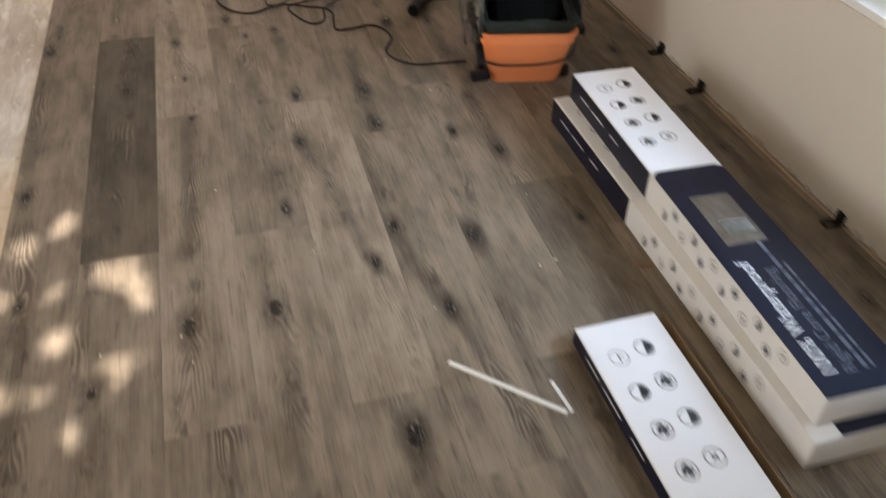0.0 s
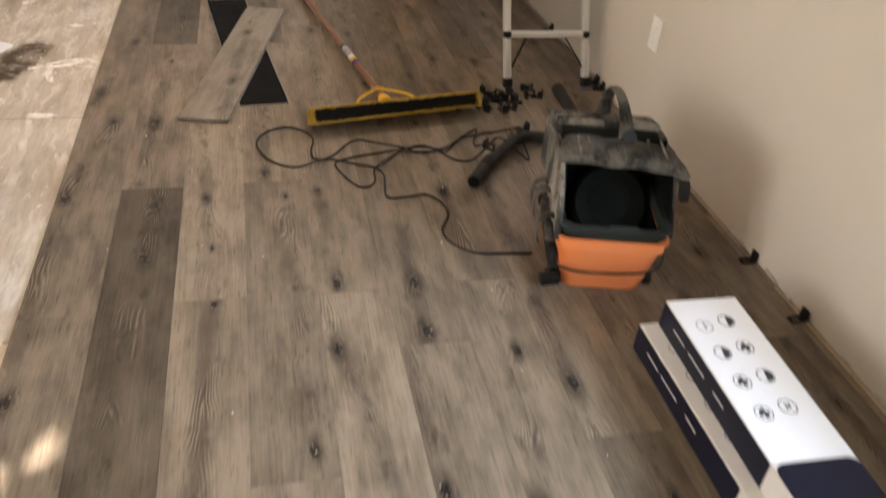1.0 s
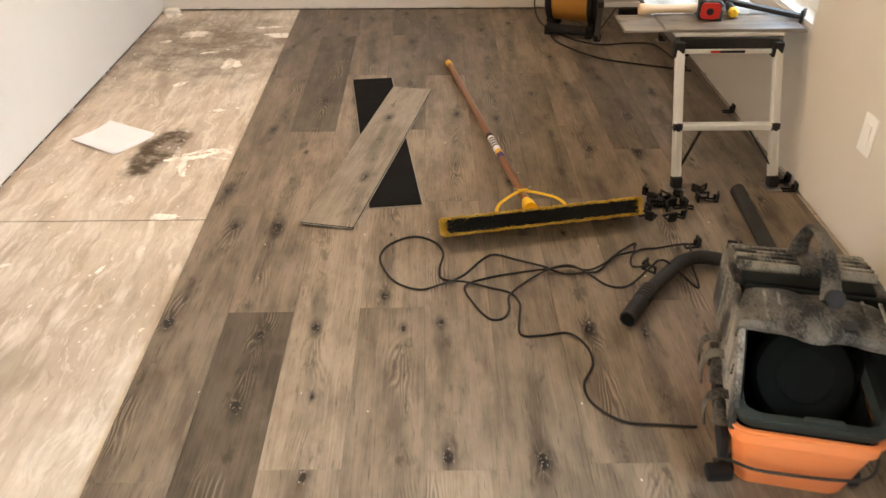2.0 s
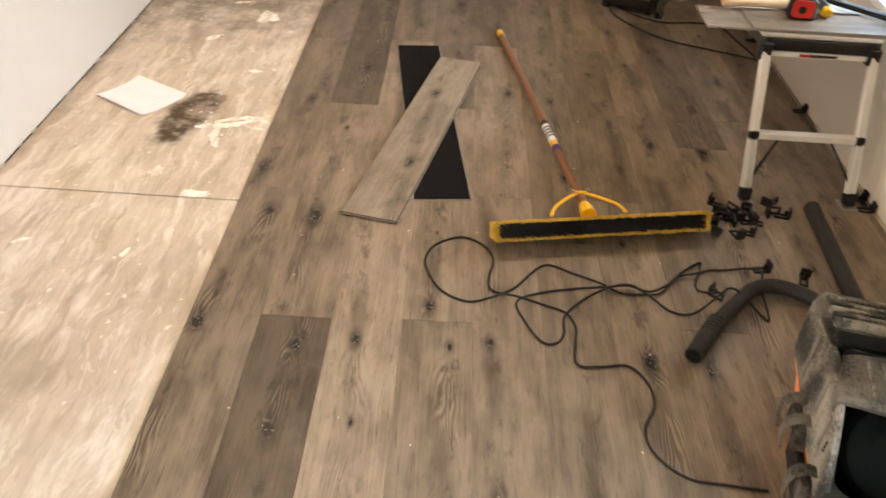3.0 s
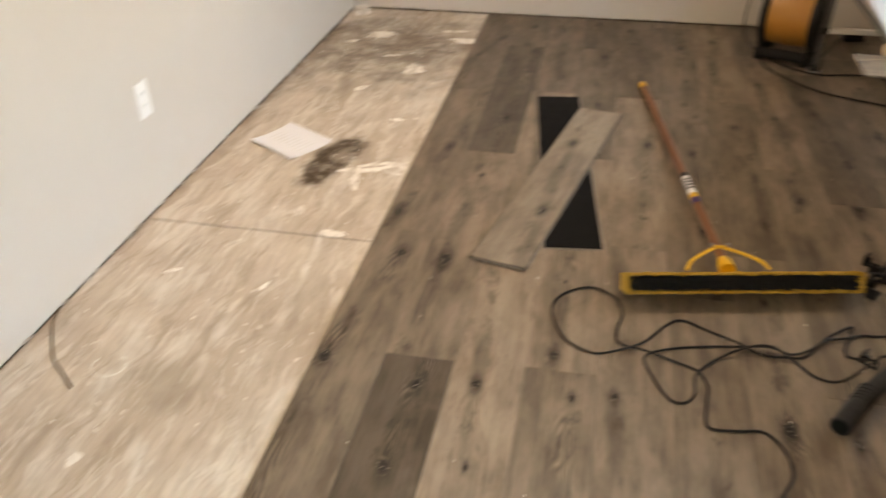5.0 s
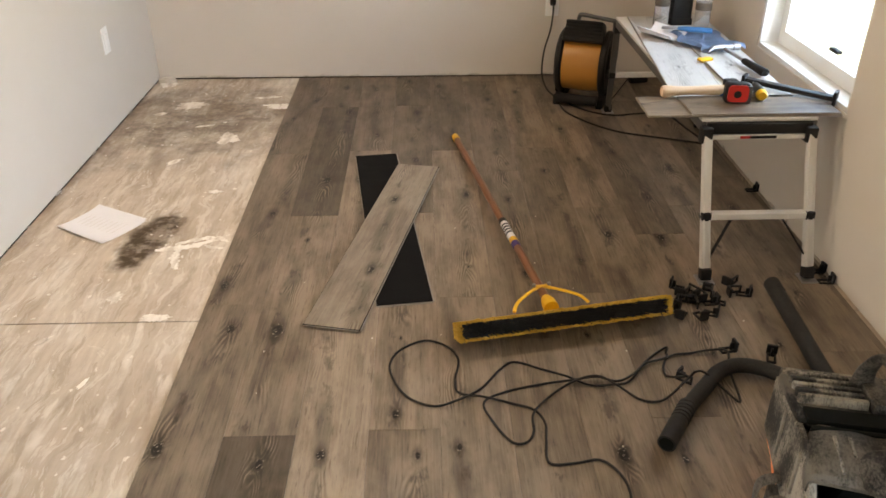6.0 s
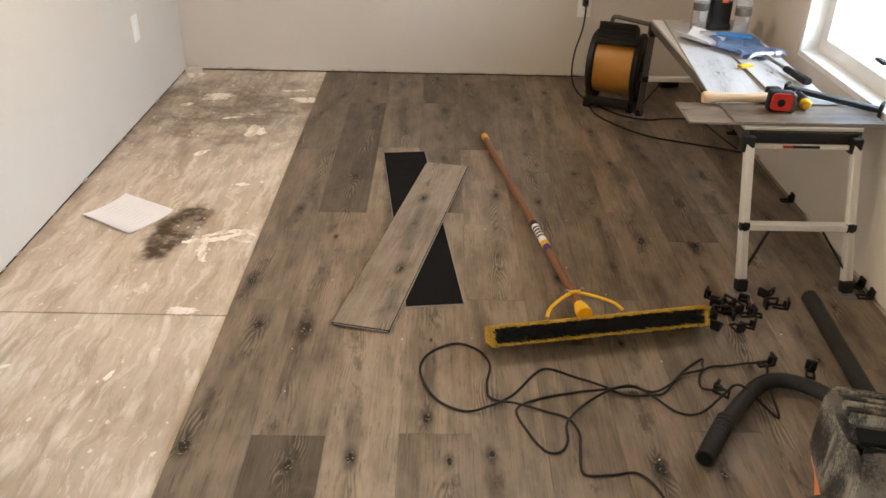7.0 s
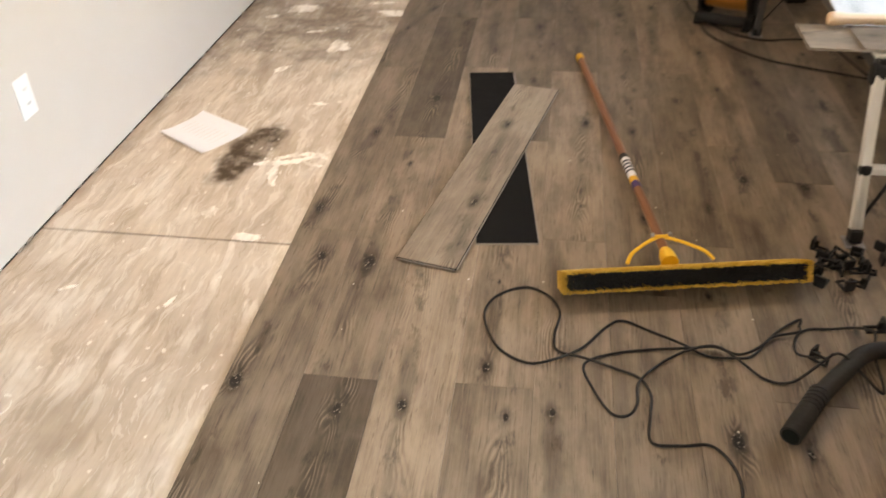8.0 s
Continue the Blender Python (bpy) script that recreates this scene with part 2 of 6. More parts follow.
def plywood_dusty(name, streaks):
    n = Nodes(name)
    vec = n.coord(which="Object")
    wob = n.noise(vec, 5.5, 4, 0.6)
    swirl = n.noise(n.coord((4.6, 0.55, 1), turn=radians(-14), base=n.warped(vec, 7.0, (0.05, 0.05, 0))), 1.5, 4, 0.6, 0.5)
    fine = n.noise(n.coord((60, 6, 1), turn=radians(-8), base=vec), 1.0, 4)
    grime = n.noise(vec, 2.6, 5, 0.65)
    lines = n.math("MULTIPLY_ADD", n.math("SINE", n.math("MULTIPLY", swirl, 32.0)), 0.5, 0.5)
    base = n.mix(n.span(grime, 0.26, 0.74), (0.46, 0.385, 0.312), (0.63, 0.55, 0.462))
    base = n.mix(n.math("MULTIPLY", n.span(lines, 0.40, 1.0), n.span(n.noise(vec, 4.5, 5, 0.7), 0.34, 0.66, 0.0, 0.80 * streaks)), base, (0.76, 0.71, 0.645))
    base = n.mix(n.span(fine, 0.35, 0.75, 0.0, 0.22), base, (0.20, 0.15, 0.10))
    brown = n.noise(n.coord((3.2, 0.9, 1), turn=radians(-15), base=vec), 1.5, 4, 0.65)
    base = n.mix(n.span(brown, 0.52, 0.66, 0.0, 0.45), base, (0.30, 0.225, 0.15))
    rub = n.noise(n.coord((7.5, 1.3, 1), turn=radians(-24), base=n.warped(vec, 6.0, (0.10, 0.07, 0))), 2.6, 6, 0.72)
    base = n.mix(n.span(rub, 0.54, 0.62, 0.0, 0.46), base, (0.33, 0.26, 0.19))
    base = n.mix(n.span(rub, 0.455, 0.395, 0.0, 0.46), base, (0.74, 0.69, 0.62))
    far = n.spot(vec, (-0.40, 5.45), (0.75, 0.75), 0.8, wob)
    mottle = n.noise(vec, 17.0, 5, 0.7)
    base = n.mix(n.math("MULTIPLY", far, n.span(n.noise(n.warped(vec, 9.0, (0.08, 0.08, 0)), 8.0, 6, 0.75), 0.36, 0.62, 0.25, 0.85)), base, (0.165, 0.133, 0.105))
    chalk = n.span(n.noise(vec, 8.5, 6, 0.75, 0.6), 0.63, 0.70)
    base = n.mix(n.math("MULTIPLY", chalk, 0.6), base, (0.74, 0.68, 0.60))
    mud = n.math("MAXIMUM", n.spot(vec, (-0.325, 4.18), (0.10, 0.21), 0.55, wob), n.spot(vec, (-0.270, 4.34), (0.085, 0.12), 0.5, wob))
    base = n.mix(n.math("MULTIPLY", mud, n.span(n.noise(n.warped(vec, 14.0, (0.05, 0.05, 0)), 13.0, 5, 0.7), 0.36, 0.58, 0.55, 1.0)), base, (0.066, 0.045, 0.026))
    # darker brown band beside the left wall
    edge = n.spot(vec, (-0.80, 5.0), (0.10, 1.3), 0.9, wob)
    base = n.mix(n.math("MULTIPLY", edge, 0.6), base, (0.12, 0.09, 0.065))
    damp = n.spot(vec, (-0.33, 2.98), (0.13, 0.16), 0.8, wob)
    base = n.mix(n.math("MULTIPLY", damp, 0.3), base, (0.20, 0.155, 0.10))
    speck, sc, _ = n.cells(n.warped(vec, 40.0, (0.03, 0.05, 0)), 26.0)
    pick = n.tree.nodes.new("ShaderNodeSeparateColor")
    n.put(pick.inputs[0], sc)
    some = n.math("GREATER_THAN", pick.outputs[0], 0.95)
    base = n.mix(n.math("MULTIPLY", n.span(speck, 0.16, 0.08), n.math("MULTIPLY", some, 0.8)), base, (0.80, 0.75, 0.68))
    n.set(Base_Color=base, Roughness=0.82, Specular_IOR_Level=0.3)
    n.bump(n.math("MULTIPLY_ADD", fine, 0.4, mottle), 0.4, 0.0012)
    return n.mat


def plywood_fresh():
    n = Nodes("plywood_fresh")
    vec = n.coord(which="Object")
    swirl = n.noise(n.coord((4.0, 0.7, 1), turn=radians(-14), base=n.warped(vec, 5.0, (0.05, 0.05, 0))), 1.5, 3, 0.5, 0.4)
    lines = n.math("MULTIPLY_ADD", n.math("SINE", n.math("MULTIPLY", swirl, 90.0)), 0.5, 0.5)
    fine = n.noise(n.coord((12, 70, 1), turn=radians(-30), base=vec), 1.0, 4)
    base = n.mix(n.span(lines, 0.5, 0.95, 0.0, 0.6), (0.62, 0.50, 0.37), (0.47, 0.345, 0.23))
    base = n.mix(n.span(fine, 0.4, 0.8, 0, 0.35), base, (0.40, 0.26, 0.13))
    base = n.mix(n.span(n.noise(vec, 5, 5, 0.7), 0.42, 0.66, 0, 0.7), base, (0.68, 0.60, 0.50))
    n.set(Base_Color=base, Roughness=0.7, Specular_IOR_Level=0.35)
    n.bump(fine, 0.3, 0.0008)
    return n.mat


def wall_paint(name, colour):
    n = Nodes(name)
    vec = n.coord(which="Object")
    peel = n.noise(vec, 190.0, 3, 0.6)
    cloud = n.noise(vec, 1.7, 4, 0.6)
    scuff = n.noise(n.coord((1, 1, 3), base=vec), 7.0, 5, 0.7)
    base = n.mix(n.span(cloud, 0.3, 0.7, 0, 0.35), colour, tuple(c * 0.9 for c in colour))
    base = n.mix(n.span(scuff, 0.60, 0.80, 0, 0.25), base, tuple(c * 1.12 for c in colour))
    n.set(Base_Color=base, Roughness=0.62, Specular_IOR_Level=0.35)
    n.bump(n.math("MULTIPLY_ADD", cloud, 0.8, peel), 0.25, 0.0012)
    return n.mat


PLY_DUSTY, PLY_STREAKED, PLY_FRESH = plywood_dusty("plywood_dusty", 0.6), plywood_dusty("plywood_streaked", 0.9), plywood_fresh()
PAINT = wall_paint("wall_paint_greige", (0.636, 0.584, 0.525))
CEILING_PAINT = wall_paint("ceiling_paint", (0.78, 0.76, 0.72))
GYPSUM = plain("gypsum_core", (0.62, 0.58, 0.52), (0.35, 0.31, 0.26), 0.9, scale=60)
PLATE = plain("stud_plate_wood", (0.09, 0.07, 0.05), rough=0.8)


def plaster_smear(name, thin, thick, pull=(26, 7, 1)):
    """Thin plaster dragged over plywood: streaks of white, the wood showing between."""
    n = Nodes(name)
    vec = n.coord((1, 1, 1), 3.0)
    drag = n.noise(n.coord(pull, base=n.warped(vec, 12.0, (0.03, 0.03, 0))), 1.0, 4, 0.6)
    fine = n.noise(vec, 70.0, 4, 0.7)
    fac = n.math("MULTIPLY_ADD", drag, 0.75, n.math("MULTIPLY", fine, 0.25))
    n.set(Base_Color=n.mix(n.span(fac, 0.36, 0.56), thin, thick), Roughness=0.85, Specular_IOR_Level=0.3)
    n.bump(fac, 0.5, 0.0012)
    return n.mat


SMEAR = plaster_smear("plaster_thin_smear", (0.56, 0.50, 0.43), (0.84, 0.80, 0.74))
COMPOUND = plaster_smear("patching_compound", (0.56, 0.485, 0.40), (0.70, 0.625, 0.53), (7, 22, 1))
PLASTER = plain("dried_plaster", (0.78, 0.74, 0.67), (0.60, 0.54, 0.46), 0.85, scale=30, bump=0.5)
VINYL_WHITE = plain("window_vinyl_white", (0.80, 0.80, 0.79), (0.72, 0.72, 0.71), 0.4)
PLASTIC_WHITE = plain("outlet_plastic_white", (0.88, 0.87, 0.85), (0.83, 0.82, 0.80), 0.35, bump=0.0)
BLACK = plain("plastic_black", (0.013, 0.013, 0.014), (0.007, 0.007, 0.008), 0.5, spec=0.3)
BLACK_SOFT = plain("rubber_black", (0.020, 0.020, 0.021), (0.010, 0.010, 0.011), 0.75, spec=0.25)
DUSTY = plain("plastic_black_dusty", (0.27, 0.25, 0.215), (0.026, 0.026, 0.025), 0.8, scale=60, amount=0.26, stretch=(1, 0.6, 0.5), spec=0.25)
DUST_PALE = plain("plastic_caked_with_dust", (0.30, 0.275, 0.24), (0.085, 0.082, 0.076), 0.9, scale=22, amount=0.7, spec=0.15)
# near black, below the other black plastics: shade of the hollows in the colour
PIT_SHADE = plain("plastic_black_green_shaded", (0.006, 0.008, 0.007), (0.003, 0.004, 0.004), 0.75, spec=0.12)
DUSTY_DARK = plain("plastic_black_lightly_dusty", (0.12, 0.112, 0.098), (0.008, 0.008, 0.009), 0.6, scale=55, amount=0.26, stretch=(1, 0.5, 1), spec=0.18)
RIM_GREY = plain("plastic_dark_green_grey", (0.034, 0.042, 0.040), (0.018, 0.024, 0.022), 0.7, scale=30, spec=0.2)
ORANGE = plain("plastic_orange", (0.80, 0.215, 0.055), (0.66, 0.23, 0.10), 0.6, scale=20, amount=0.8)
HOSE = plain("hose_grey_black", (0.034, 0.034, 0.034), (0.010, 0.010, 0.011), 0.6, scale=30, amount=0.6, spec=0.25)
CORD = plain("cord_black", (0.024, 0.023, 0.021), (0.006, 0.006, 0.006), 0.55, scale=60, amount=0.4, spec=0.3)
CARD_WHITE = plain("carton_white", (0.80, 0.80, 0.83), (0.74, 0.74, 0.77), 0.45, scale=8, amount=0.9)
CARD_SIDE = plain("carton_white_side", (0.70, 0.685, 0.67), (0.60, 0.585, 0.57), 0.6, scale=9, amount=0.9)
CARD_NAVY = plain("carton_navy", (0.010, 0.011, 0.025), (0.007, 0.008, 0.018), 0.34, scale=8, amount=0.9, bump=0.05, spec=0.18)
CARD_BROWN = plain("carton_brown", (0.30, 0.20, 0.11), (0.22, 0.15, 0.08), 0.8)
INK = plain("ink_dark", (0.030, 0.032, 0.045), (0.05, 0.05, 0.065), 0.55, bump=0)
INK_GREY = plain("ink_grey", (0.22, 0.23, 0.26), (0.30, 0.30, 0.33), 0.55, bump=0)
INK_WHITE = plain("ink_white", (0.70, 0.71, 0.74), (0.60, 0.61, 0.64), 0.5, bump=0)
INK_DIM = plain("ink_slate", (0.12, 0.13, 0.17), (0.09, 0.10, 0.13), 0.5, bump=0)
FOIL = plain("plastic_film", (0.20, 0.175, 0.145), (0.07, 0.06, 0.05), 0.08, scale=14, amount=0.6, bump=0.5, stretch=(1, 0.25, 1))
# pale base colour carries the film's bright glint
FILM = plain("film_glossy_glint", (0.50, 0.53, 0.54), (0.18, 0.17, 0.15), 0.10, scale=30, amount=0.4, bump=0.1, spec=0.8)
YELLOW = plain("plastic_yellow", (0.80, 0.47, 0.02), (0.66, 0.37, 0.02), 0.45)
BRISTLE_Y = plain("bristle_yellow", (0.70, 0.47, 0.10), (0.46, 0.28, 0.03), 0.85, scale=120, spec=0.2)
BRISTLE_K = plain("bristle_black", (0.034, 0.034, 0.034), (0.006, 0.006, 0.006), 0.8, scale=120)
STEEL = plain("steel_zinc", (0.40, 0.40, 0.41), (0.28, 0.28, 0.29), 0.48, 0.85, bump=0.05)
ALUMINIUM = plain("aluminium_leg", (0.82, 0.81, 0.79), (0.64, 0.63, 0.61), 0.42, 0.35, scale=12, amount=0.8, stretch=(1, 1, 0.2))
HANDLE_WOOD = plain("handle_wood_brown", (0.27, 0.120, 0.055), (0.17, 0.070, 0.032), 0.42, scale=40, stretch=(1, 0.05, 1))
ASH_WOOD = plain("handle_wood_pale", (0.70, 0.53, 0.37), (0.58, 0.41, 0.26), 0.5, scale=40, stretch=(1, 1, 0.06))
PAPER = plain("paper_white", (0.80, 0.80, 0.83), (0.75, 0.75, 0.78), 0.75, bump=0.05)
RED = plain("plastic_red", (0.62, 0.030, 0.022), (0.45, 0.022, 0.018), 0.4)
BLUE = plain("cloth_blue", (0.21, 0.29, 0.44), (0.13, 0.18, 0.29), 0.8, scale=40)
BLUE_BRIGHT = plain("plastic_blue", (0.045, 0.17, 0.38), (0.03, 0.12, 0.28), 0.4)
FAN_ORANGE = plain("drum_amber", (0.50, 0.235, 0.045), (0.42, 0.19, 0.035), 0.33, scale=6, amount=0.9, bump=0.03)
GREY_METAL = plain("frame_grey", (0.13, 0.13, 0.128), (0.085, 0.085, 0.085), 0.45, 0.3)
# oak print lifted towards white: window glare put into the base colour
BOARD_GLARE = vinyl_plank("vinyl_oak_board_glare", (0.34, 0.33, 0.32), (0.44, 0.43, 0.42), 0.7)
PVC_STRIP = plain("strip_white", (0.80, 0.78, 0.72), (0.70, 0.68, 0.62), 0.5)
TWIG = plain("wire_brown", (0.14, 0.095, 0.055), (0.09, 0.06, 0.035), 0.6)
LEAF = plain("leaf_green", (0.075, 0.13, 0.03), (0.045, 0.085, 0.02), 0.5, scale=10)
BARK = plain("bark", (0.12, 0.09, 0.065), (0.07, 0.05, 0.035), 0.9, scale=20, bump=0.6)
# lightened far past green so the lawn washes out, as if overexposed
GRASS = plain("grass_washed_pale", (0.36, 0.38, 0.24), (0.26, 0.30, 0.16), 0.9, scale=3, bump=0.4)
BULB = Nodes("lamp_diffuser").set(Base_Color=(0.9, 0.88, 0.84), Emission_Color=(1.0, 0.82, 0.6), Emission_Strength=1.2, Roughness=0.5).mat
CLEAR = Nodes("clear_plastic").set(Base_Color=(0.90, 0.95, 1.0), Transmission_Weight=0.86, Roughness=0.10, IOR=1.3).mat
GLASS = Nodes("window_glass").set(Base_Color=(1, 1, 1), Transmission_Weight=1.0, Roughness=0.0, IOR=1.02).mat


# ---- mesh helpers ----
def merged(bm, extra, m=None):
    if m is not None:
        bmesh.ops.transform(extra, matrix=m, verts=extra.verts)
    if bm is None:
        return extra
    data = bpy.data.meshes.new("join")
    extra.to_mesh(data)
    bm.from_mesh(data)
    bpy.data.meshes.remove(data)
    extra.free()
    return bm


def block(size, at=(0, 0, 0), bevel=0.002, rot=(0, 0, 0), bm=None, seg=2, taper=None):
    """A box with softened edges; taper: the top's width and depth against the bottom's."""
    b = bmesh.new()
    bmesh.ops.create_cube(b, size=1, matrix=Matrix.Diagonal((*size, 1)))
    if taper:
        for v in b.verts:
            if v.co.z > 0:
                v.co.x *= taper[0]
                v.co.y *= taper[1]
    if bevel:
        bmesh.ops.bevel(b, geom=b.edges[:], offset=bevel, segments=seg, affect="EDGES", profile=0.6)
    return merged(bm, b, pose(*at, *rot))


def glide(points, steps=6, closed=False):
    """A smooth line through the points."""
    pts = [Vector(p) for p in points]
    n, line = len(pts), []
    for i in range(n if closed else n - 1):
        if closed:
            a, b, c, d = (pts[(i + k) % n] for k in (-1, 0, 1, 2))
        else:
            a, b, c, d = pts[max(i - 1, 0)], pts[i], pts[i + 1], pts[min(i + 2, n - 1)]
        for s in range(steps):
            t = s / steps
            line.append(0.5 * ((2 * b) + (c - a) * t + (2 * a - 5 * b + 4 * c - d) * t * t + (3 * b - a - 3 * c + d) * t ** 3))
    if not closed:
        line.append(pts[-1])
    return line


def tube(points, radius, sides=10, bm=None, caps=True, flat=1.0):
    """A sweep along a line; radius: one number or one for each point; flat: height against width."""
    b = bmesh.new()
    pts = [Vector(p) for p in points]
    radii = radius if isinstance(radius, (list, tuple)) else [radius] * len(pts)
    side, rings = None, []
    for i, p in enumerate(pts):
        way = (pts[min(i + 1, len(pts) - 1)] - pts[max(i - 1, 0)]).normalized()
        if side is None:
            side = way.cross(Vector((0, 0, 1)))
            side = side if side.length > 1e-4 else Vector((1, 0, 0))
        side = (side - way * side.dot(way)).normalized()
        up = side.cross(way)
        rings.append([b.verts.new(p + radii[i] * (math.cos(a) * side + flat * math.sin(a) * up)) for a in (k * math.tau / sides for k in range(sides))])
    for r0, r1 in zip(rings, rings[1:]):
        for k in range(sides):
            b.faces.new((r0[k], r0[(k + 1) % sides], r1[(k + 1) % sides], r1[k]))
    if caps:
        b.faces.new(rings[0])
        b.faces.new(rings[-1][::-1])
    bmesh.ops.recalc_face_normals(b, faces=b.faces[:])
    return merged(bm, b)


def lathe(profile, at=(0, 0, 0), rot=(0, 0, 0), sides=24, bm=None):
    """A turned body from (radius, height) pairs, round z."""
    b = bmesh.new()
    rings = []
    for r, z in profile:
        rings.append([b.verts.new((r * math.cos(a), r * math.sin(a), z)) for a in (k * math.tau / sides for k in range(sides))])
    for r0, r1 in zip(rings, rings[1:]):
        for k in range(sides):
            b.faces.new((r0[k], r0[(k + 1) % sides], r1[(k + 1) % sides], r1[k]))
    if profile[0][0] > 1e-5:
        b.faces.new(rings[0][::-1])
    if profile[-1][0] > 1e-5:
        b.faces.new(rings[-1])
    bmesh.ops.remove_doubles(b, verts=b.verts[:], dist=1e-6)
    bmesh.ops.recalc_face_normals(b, faces=b.faces[:])
    return merged(bm, b, pose(*at, *rot))


def prism(outline, height, at=(0, 0, 0), rot=(0, 0, 0), bevel=0.0, bm=None):
    """An outline in x, y, raised by height."""
    b = bmesh.new()
    low = [b.verts.new((x, y, 0)) for x, y in outline]
    top = [b.verts.new((x, y, height)) for x, y in outline]
    n = len(outline)
    b.faces.new(low[::-1])
    b.faces.new(top)
    for k in range(n):
        b.faces.new((low[k], low[(k + 1) % n], top[(k + 1) % n], top[k]))
    bmesh.ops.recalc_face_normals(b, faces=b.faces[:])
    if bevel:
        bmesh.ops.bevel(b, geom=b.edges[:], offset=bevel, segments=2, affect="EDGES", profile=0.6)
    return merged(bm, b, pose(*at, *rot))


def blob(radius, seed, wobble=0.3, n=26, stretch=(1, 1)):
    """An uneven outline."""
    rnd = random.Random(seed)
    ph = [(rnd.uniform(0, 6.28), rnd.uniform(0.3, 1.0) / k) for k in range(1, 7)]
    out = []
    for k in range(n):
        a = k * math.tau / n
        r = radius * (1 + wobble * sum(w * math.sin((i + 1) * a + p) for i, (p, w) in enumerate(ph)))
        out.append((r * math.cos(a) * stretch[0], r * math.sin(a) * stretch[1]))
    return out


def mesh_of(bm, name, material, angle=38):
    data = bpy.data.meshes.new(name)
    bm.to_mesh(data)
    bm.free()
    data.materials.append(material)
    for p in data.polygons:
        p.use_smooth = True
    data.set_sharp_from_angle(angle=radians(angle))
    return data


def part(name, bm, material, parent, label="", m=None):
    ob = new(name, bm if isinstance(bm, bpy.types.Mesh) else mesh_of(bm, name, material))
    ob.parent = parent
    if m is not None:
        ob.matrix_basis = m
    return tagged(ob, label)


def thing(name, m, label, category, group="", kind=""):
    ob = new(name)
    ob.empty_display_size = 0.05
    ob.matrix_basis = m
    return tagged(ob, label, category, group, kind)


def single(name, bm, material, m, label, category, group="", kind=""):
    ob = new(name, mesh_of(bm, name, material))
    ob.matrix_basis = m
    return tagged(ob, label, category, group, kind)


def lettering(text, size, bold=0.0):
    curve = bpy.data.curves.new("lettering", "FONT")
    curve.body, curve.size, curve.offset, curve.extrude = text, size, bold, 0.0003
    ob = bpy.data.objects.new("lettering", curve)
    scene.collection.objects.link(ob)
    bpy.context.view_layer.update()
    data = bpy.data.meshes.new_from_object(ob.evaluated_get(bpy.context.evaluated_depsgraph_get()))
    bpy.data.objects.remove(ob)
    return data


# ---- structure ----
def slab(x0, x1, y0, y1, z0, z1, bm=None):
    return block((x1 - x0, y1 - y0, z1 - z0), ((x0 + x1) / 2, (y0 + y1) / 2, (z0 + z1) / 2), 0, bm=bm)


def pierced(axis, depth, along, z0, z1, holes):
    """A wall slab across depth = (d0, d1), along its length, with rectangular holes (a0, a1, z0, z1)."""
    bm, at = None, along[0]

    def piece(a0, a1, lo, hi):
        nonlocal bm
        if a1 - a0 > 1e-4 and hi - lo > 1e-4:
            bm = slab(*depth, a0, a1, lo, hi, bm=bm) if axis == "x" else slab(a0, a1, *depth, lo, hi, bm=bm)

    for a0, a1, lo, hi in sorted(holes):
        piece(at, a0, z0, z1)
        piece(a0, a1, z0, lo)
        piece(a0, a1, hi, z1)
        at = a1
    piece(at, along[1], z0, z1)
    return bm


def room_wall(name, axis, inner, outward, along, holes, label):
    """Drywall that stops just above the floor, on a framed core."""
    sheet = sorted((inner, inner + 0.013 * outward))
    core = sorted((inner + 0.013 * outward, inner + 0.15 * outward))
    wall = single(name, pierced(axis, sheet, along, 0.004, CEIL, holes), PAINT, Matrix(), label, "wall", kind="structure")
    part("wall_core", pierced(axis, core, along, -0.03, CEIL, holes), PLATE, wall)
    return wall


wall_right = room_wall("wall_right", "x", XR, 1, (YF, YB), [WIN_A, WIN_B], "greige painted drywall with bare lower edge and no baseboard")
wall_left = room_wall("wall_left", "x", XL, -1, (YO, YB), [], "greige painted drywall with dark gap along the subfloor")
wall_back = room_wall("wall_back", "y", YB, 1, (XL - 0.15, XR + 0.15), [], "pale greige drywall end wall without baseboard")
wall_front = room_wall("wall_front", "y", YF, -1, (XO - 0.15, XR + 0.15), [WIN_C], "unseen greige drywall with an assumed small window")
room_wall("wall_living", "x", XO, -1, (YF, YO + 0.15), [WIN_D], "unseen greige drywall with an assumed wide window")
room_wall("wall_living_end", "y", YO, 1, (XO, XL - 0.15), [], "greige painted drywall closing the unseen side room")
# runs 1.1 m past the right wall: unseen overhang added against steep skylight
single("ceiling", slab(XO - 0.2, XR + 1.1, YF - 0.2, YB + 0.2, CEIL, CEIL + 0.12), CEILING_PAINT, Matrix(), "white painted flat ceiling, run on outside to block sky", "ceiling", kind="structure")

# ragged paper and gypsum along the feet of the walls
rnd = random.Random(5)
ragged = None
for k in range(34):
    y = rnd.uniform(2.3, YB - 0.05)
    ragged = block((rnd.uniform(0.003, 0.007), rnd.uniform(0.01, 0.05), rnd.uniform(0.002, 0.006)), (XL + 0.002, y, rnd.uniform(0.001, 0.006)), 0.001, (0, 0, rnd.uniform(-15, 15)), ragged, 1)
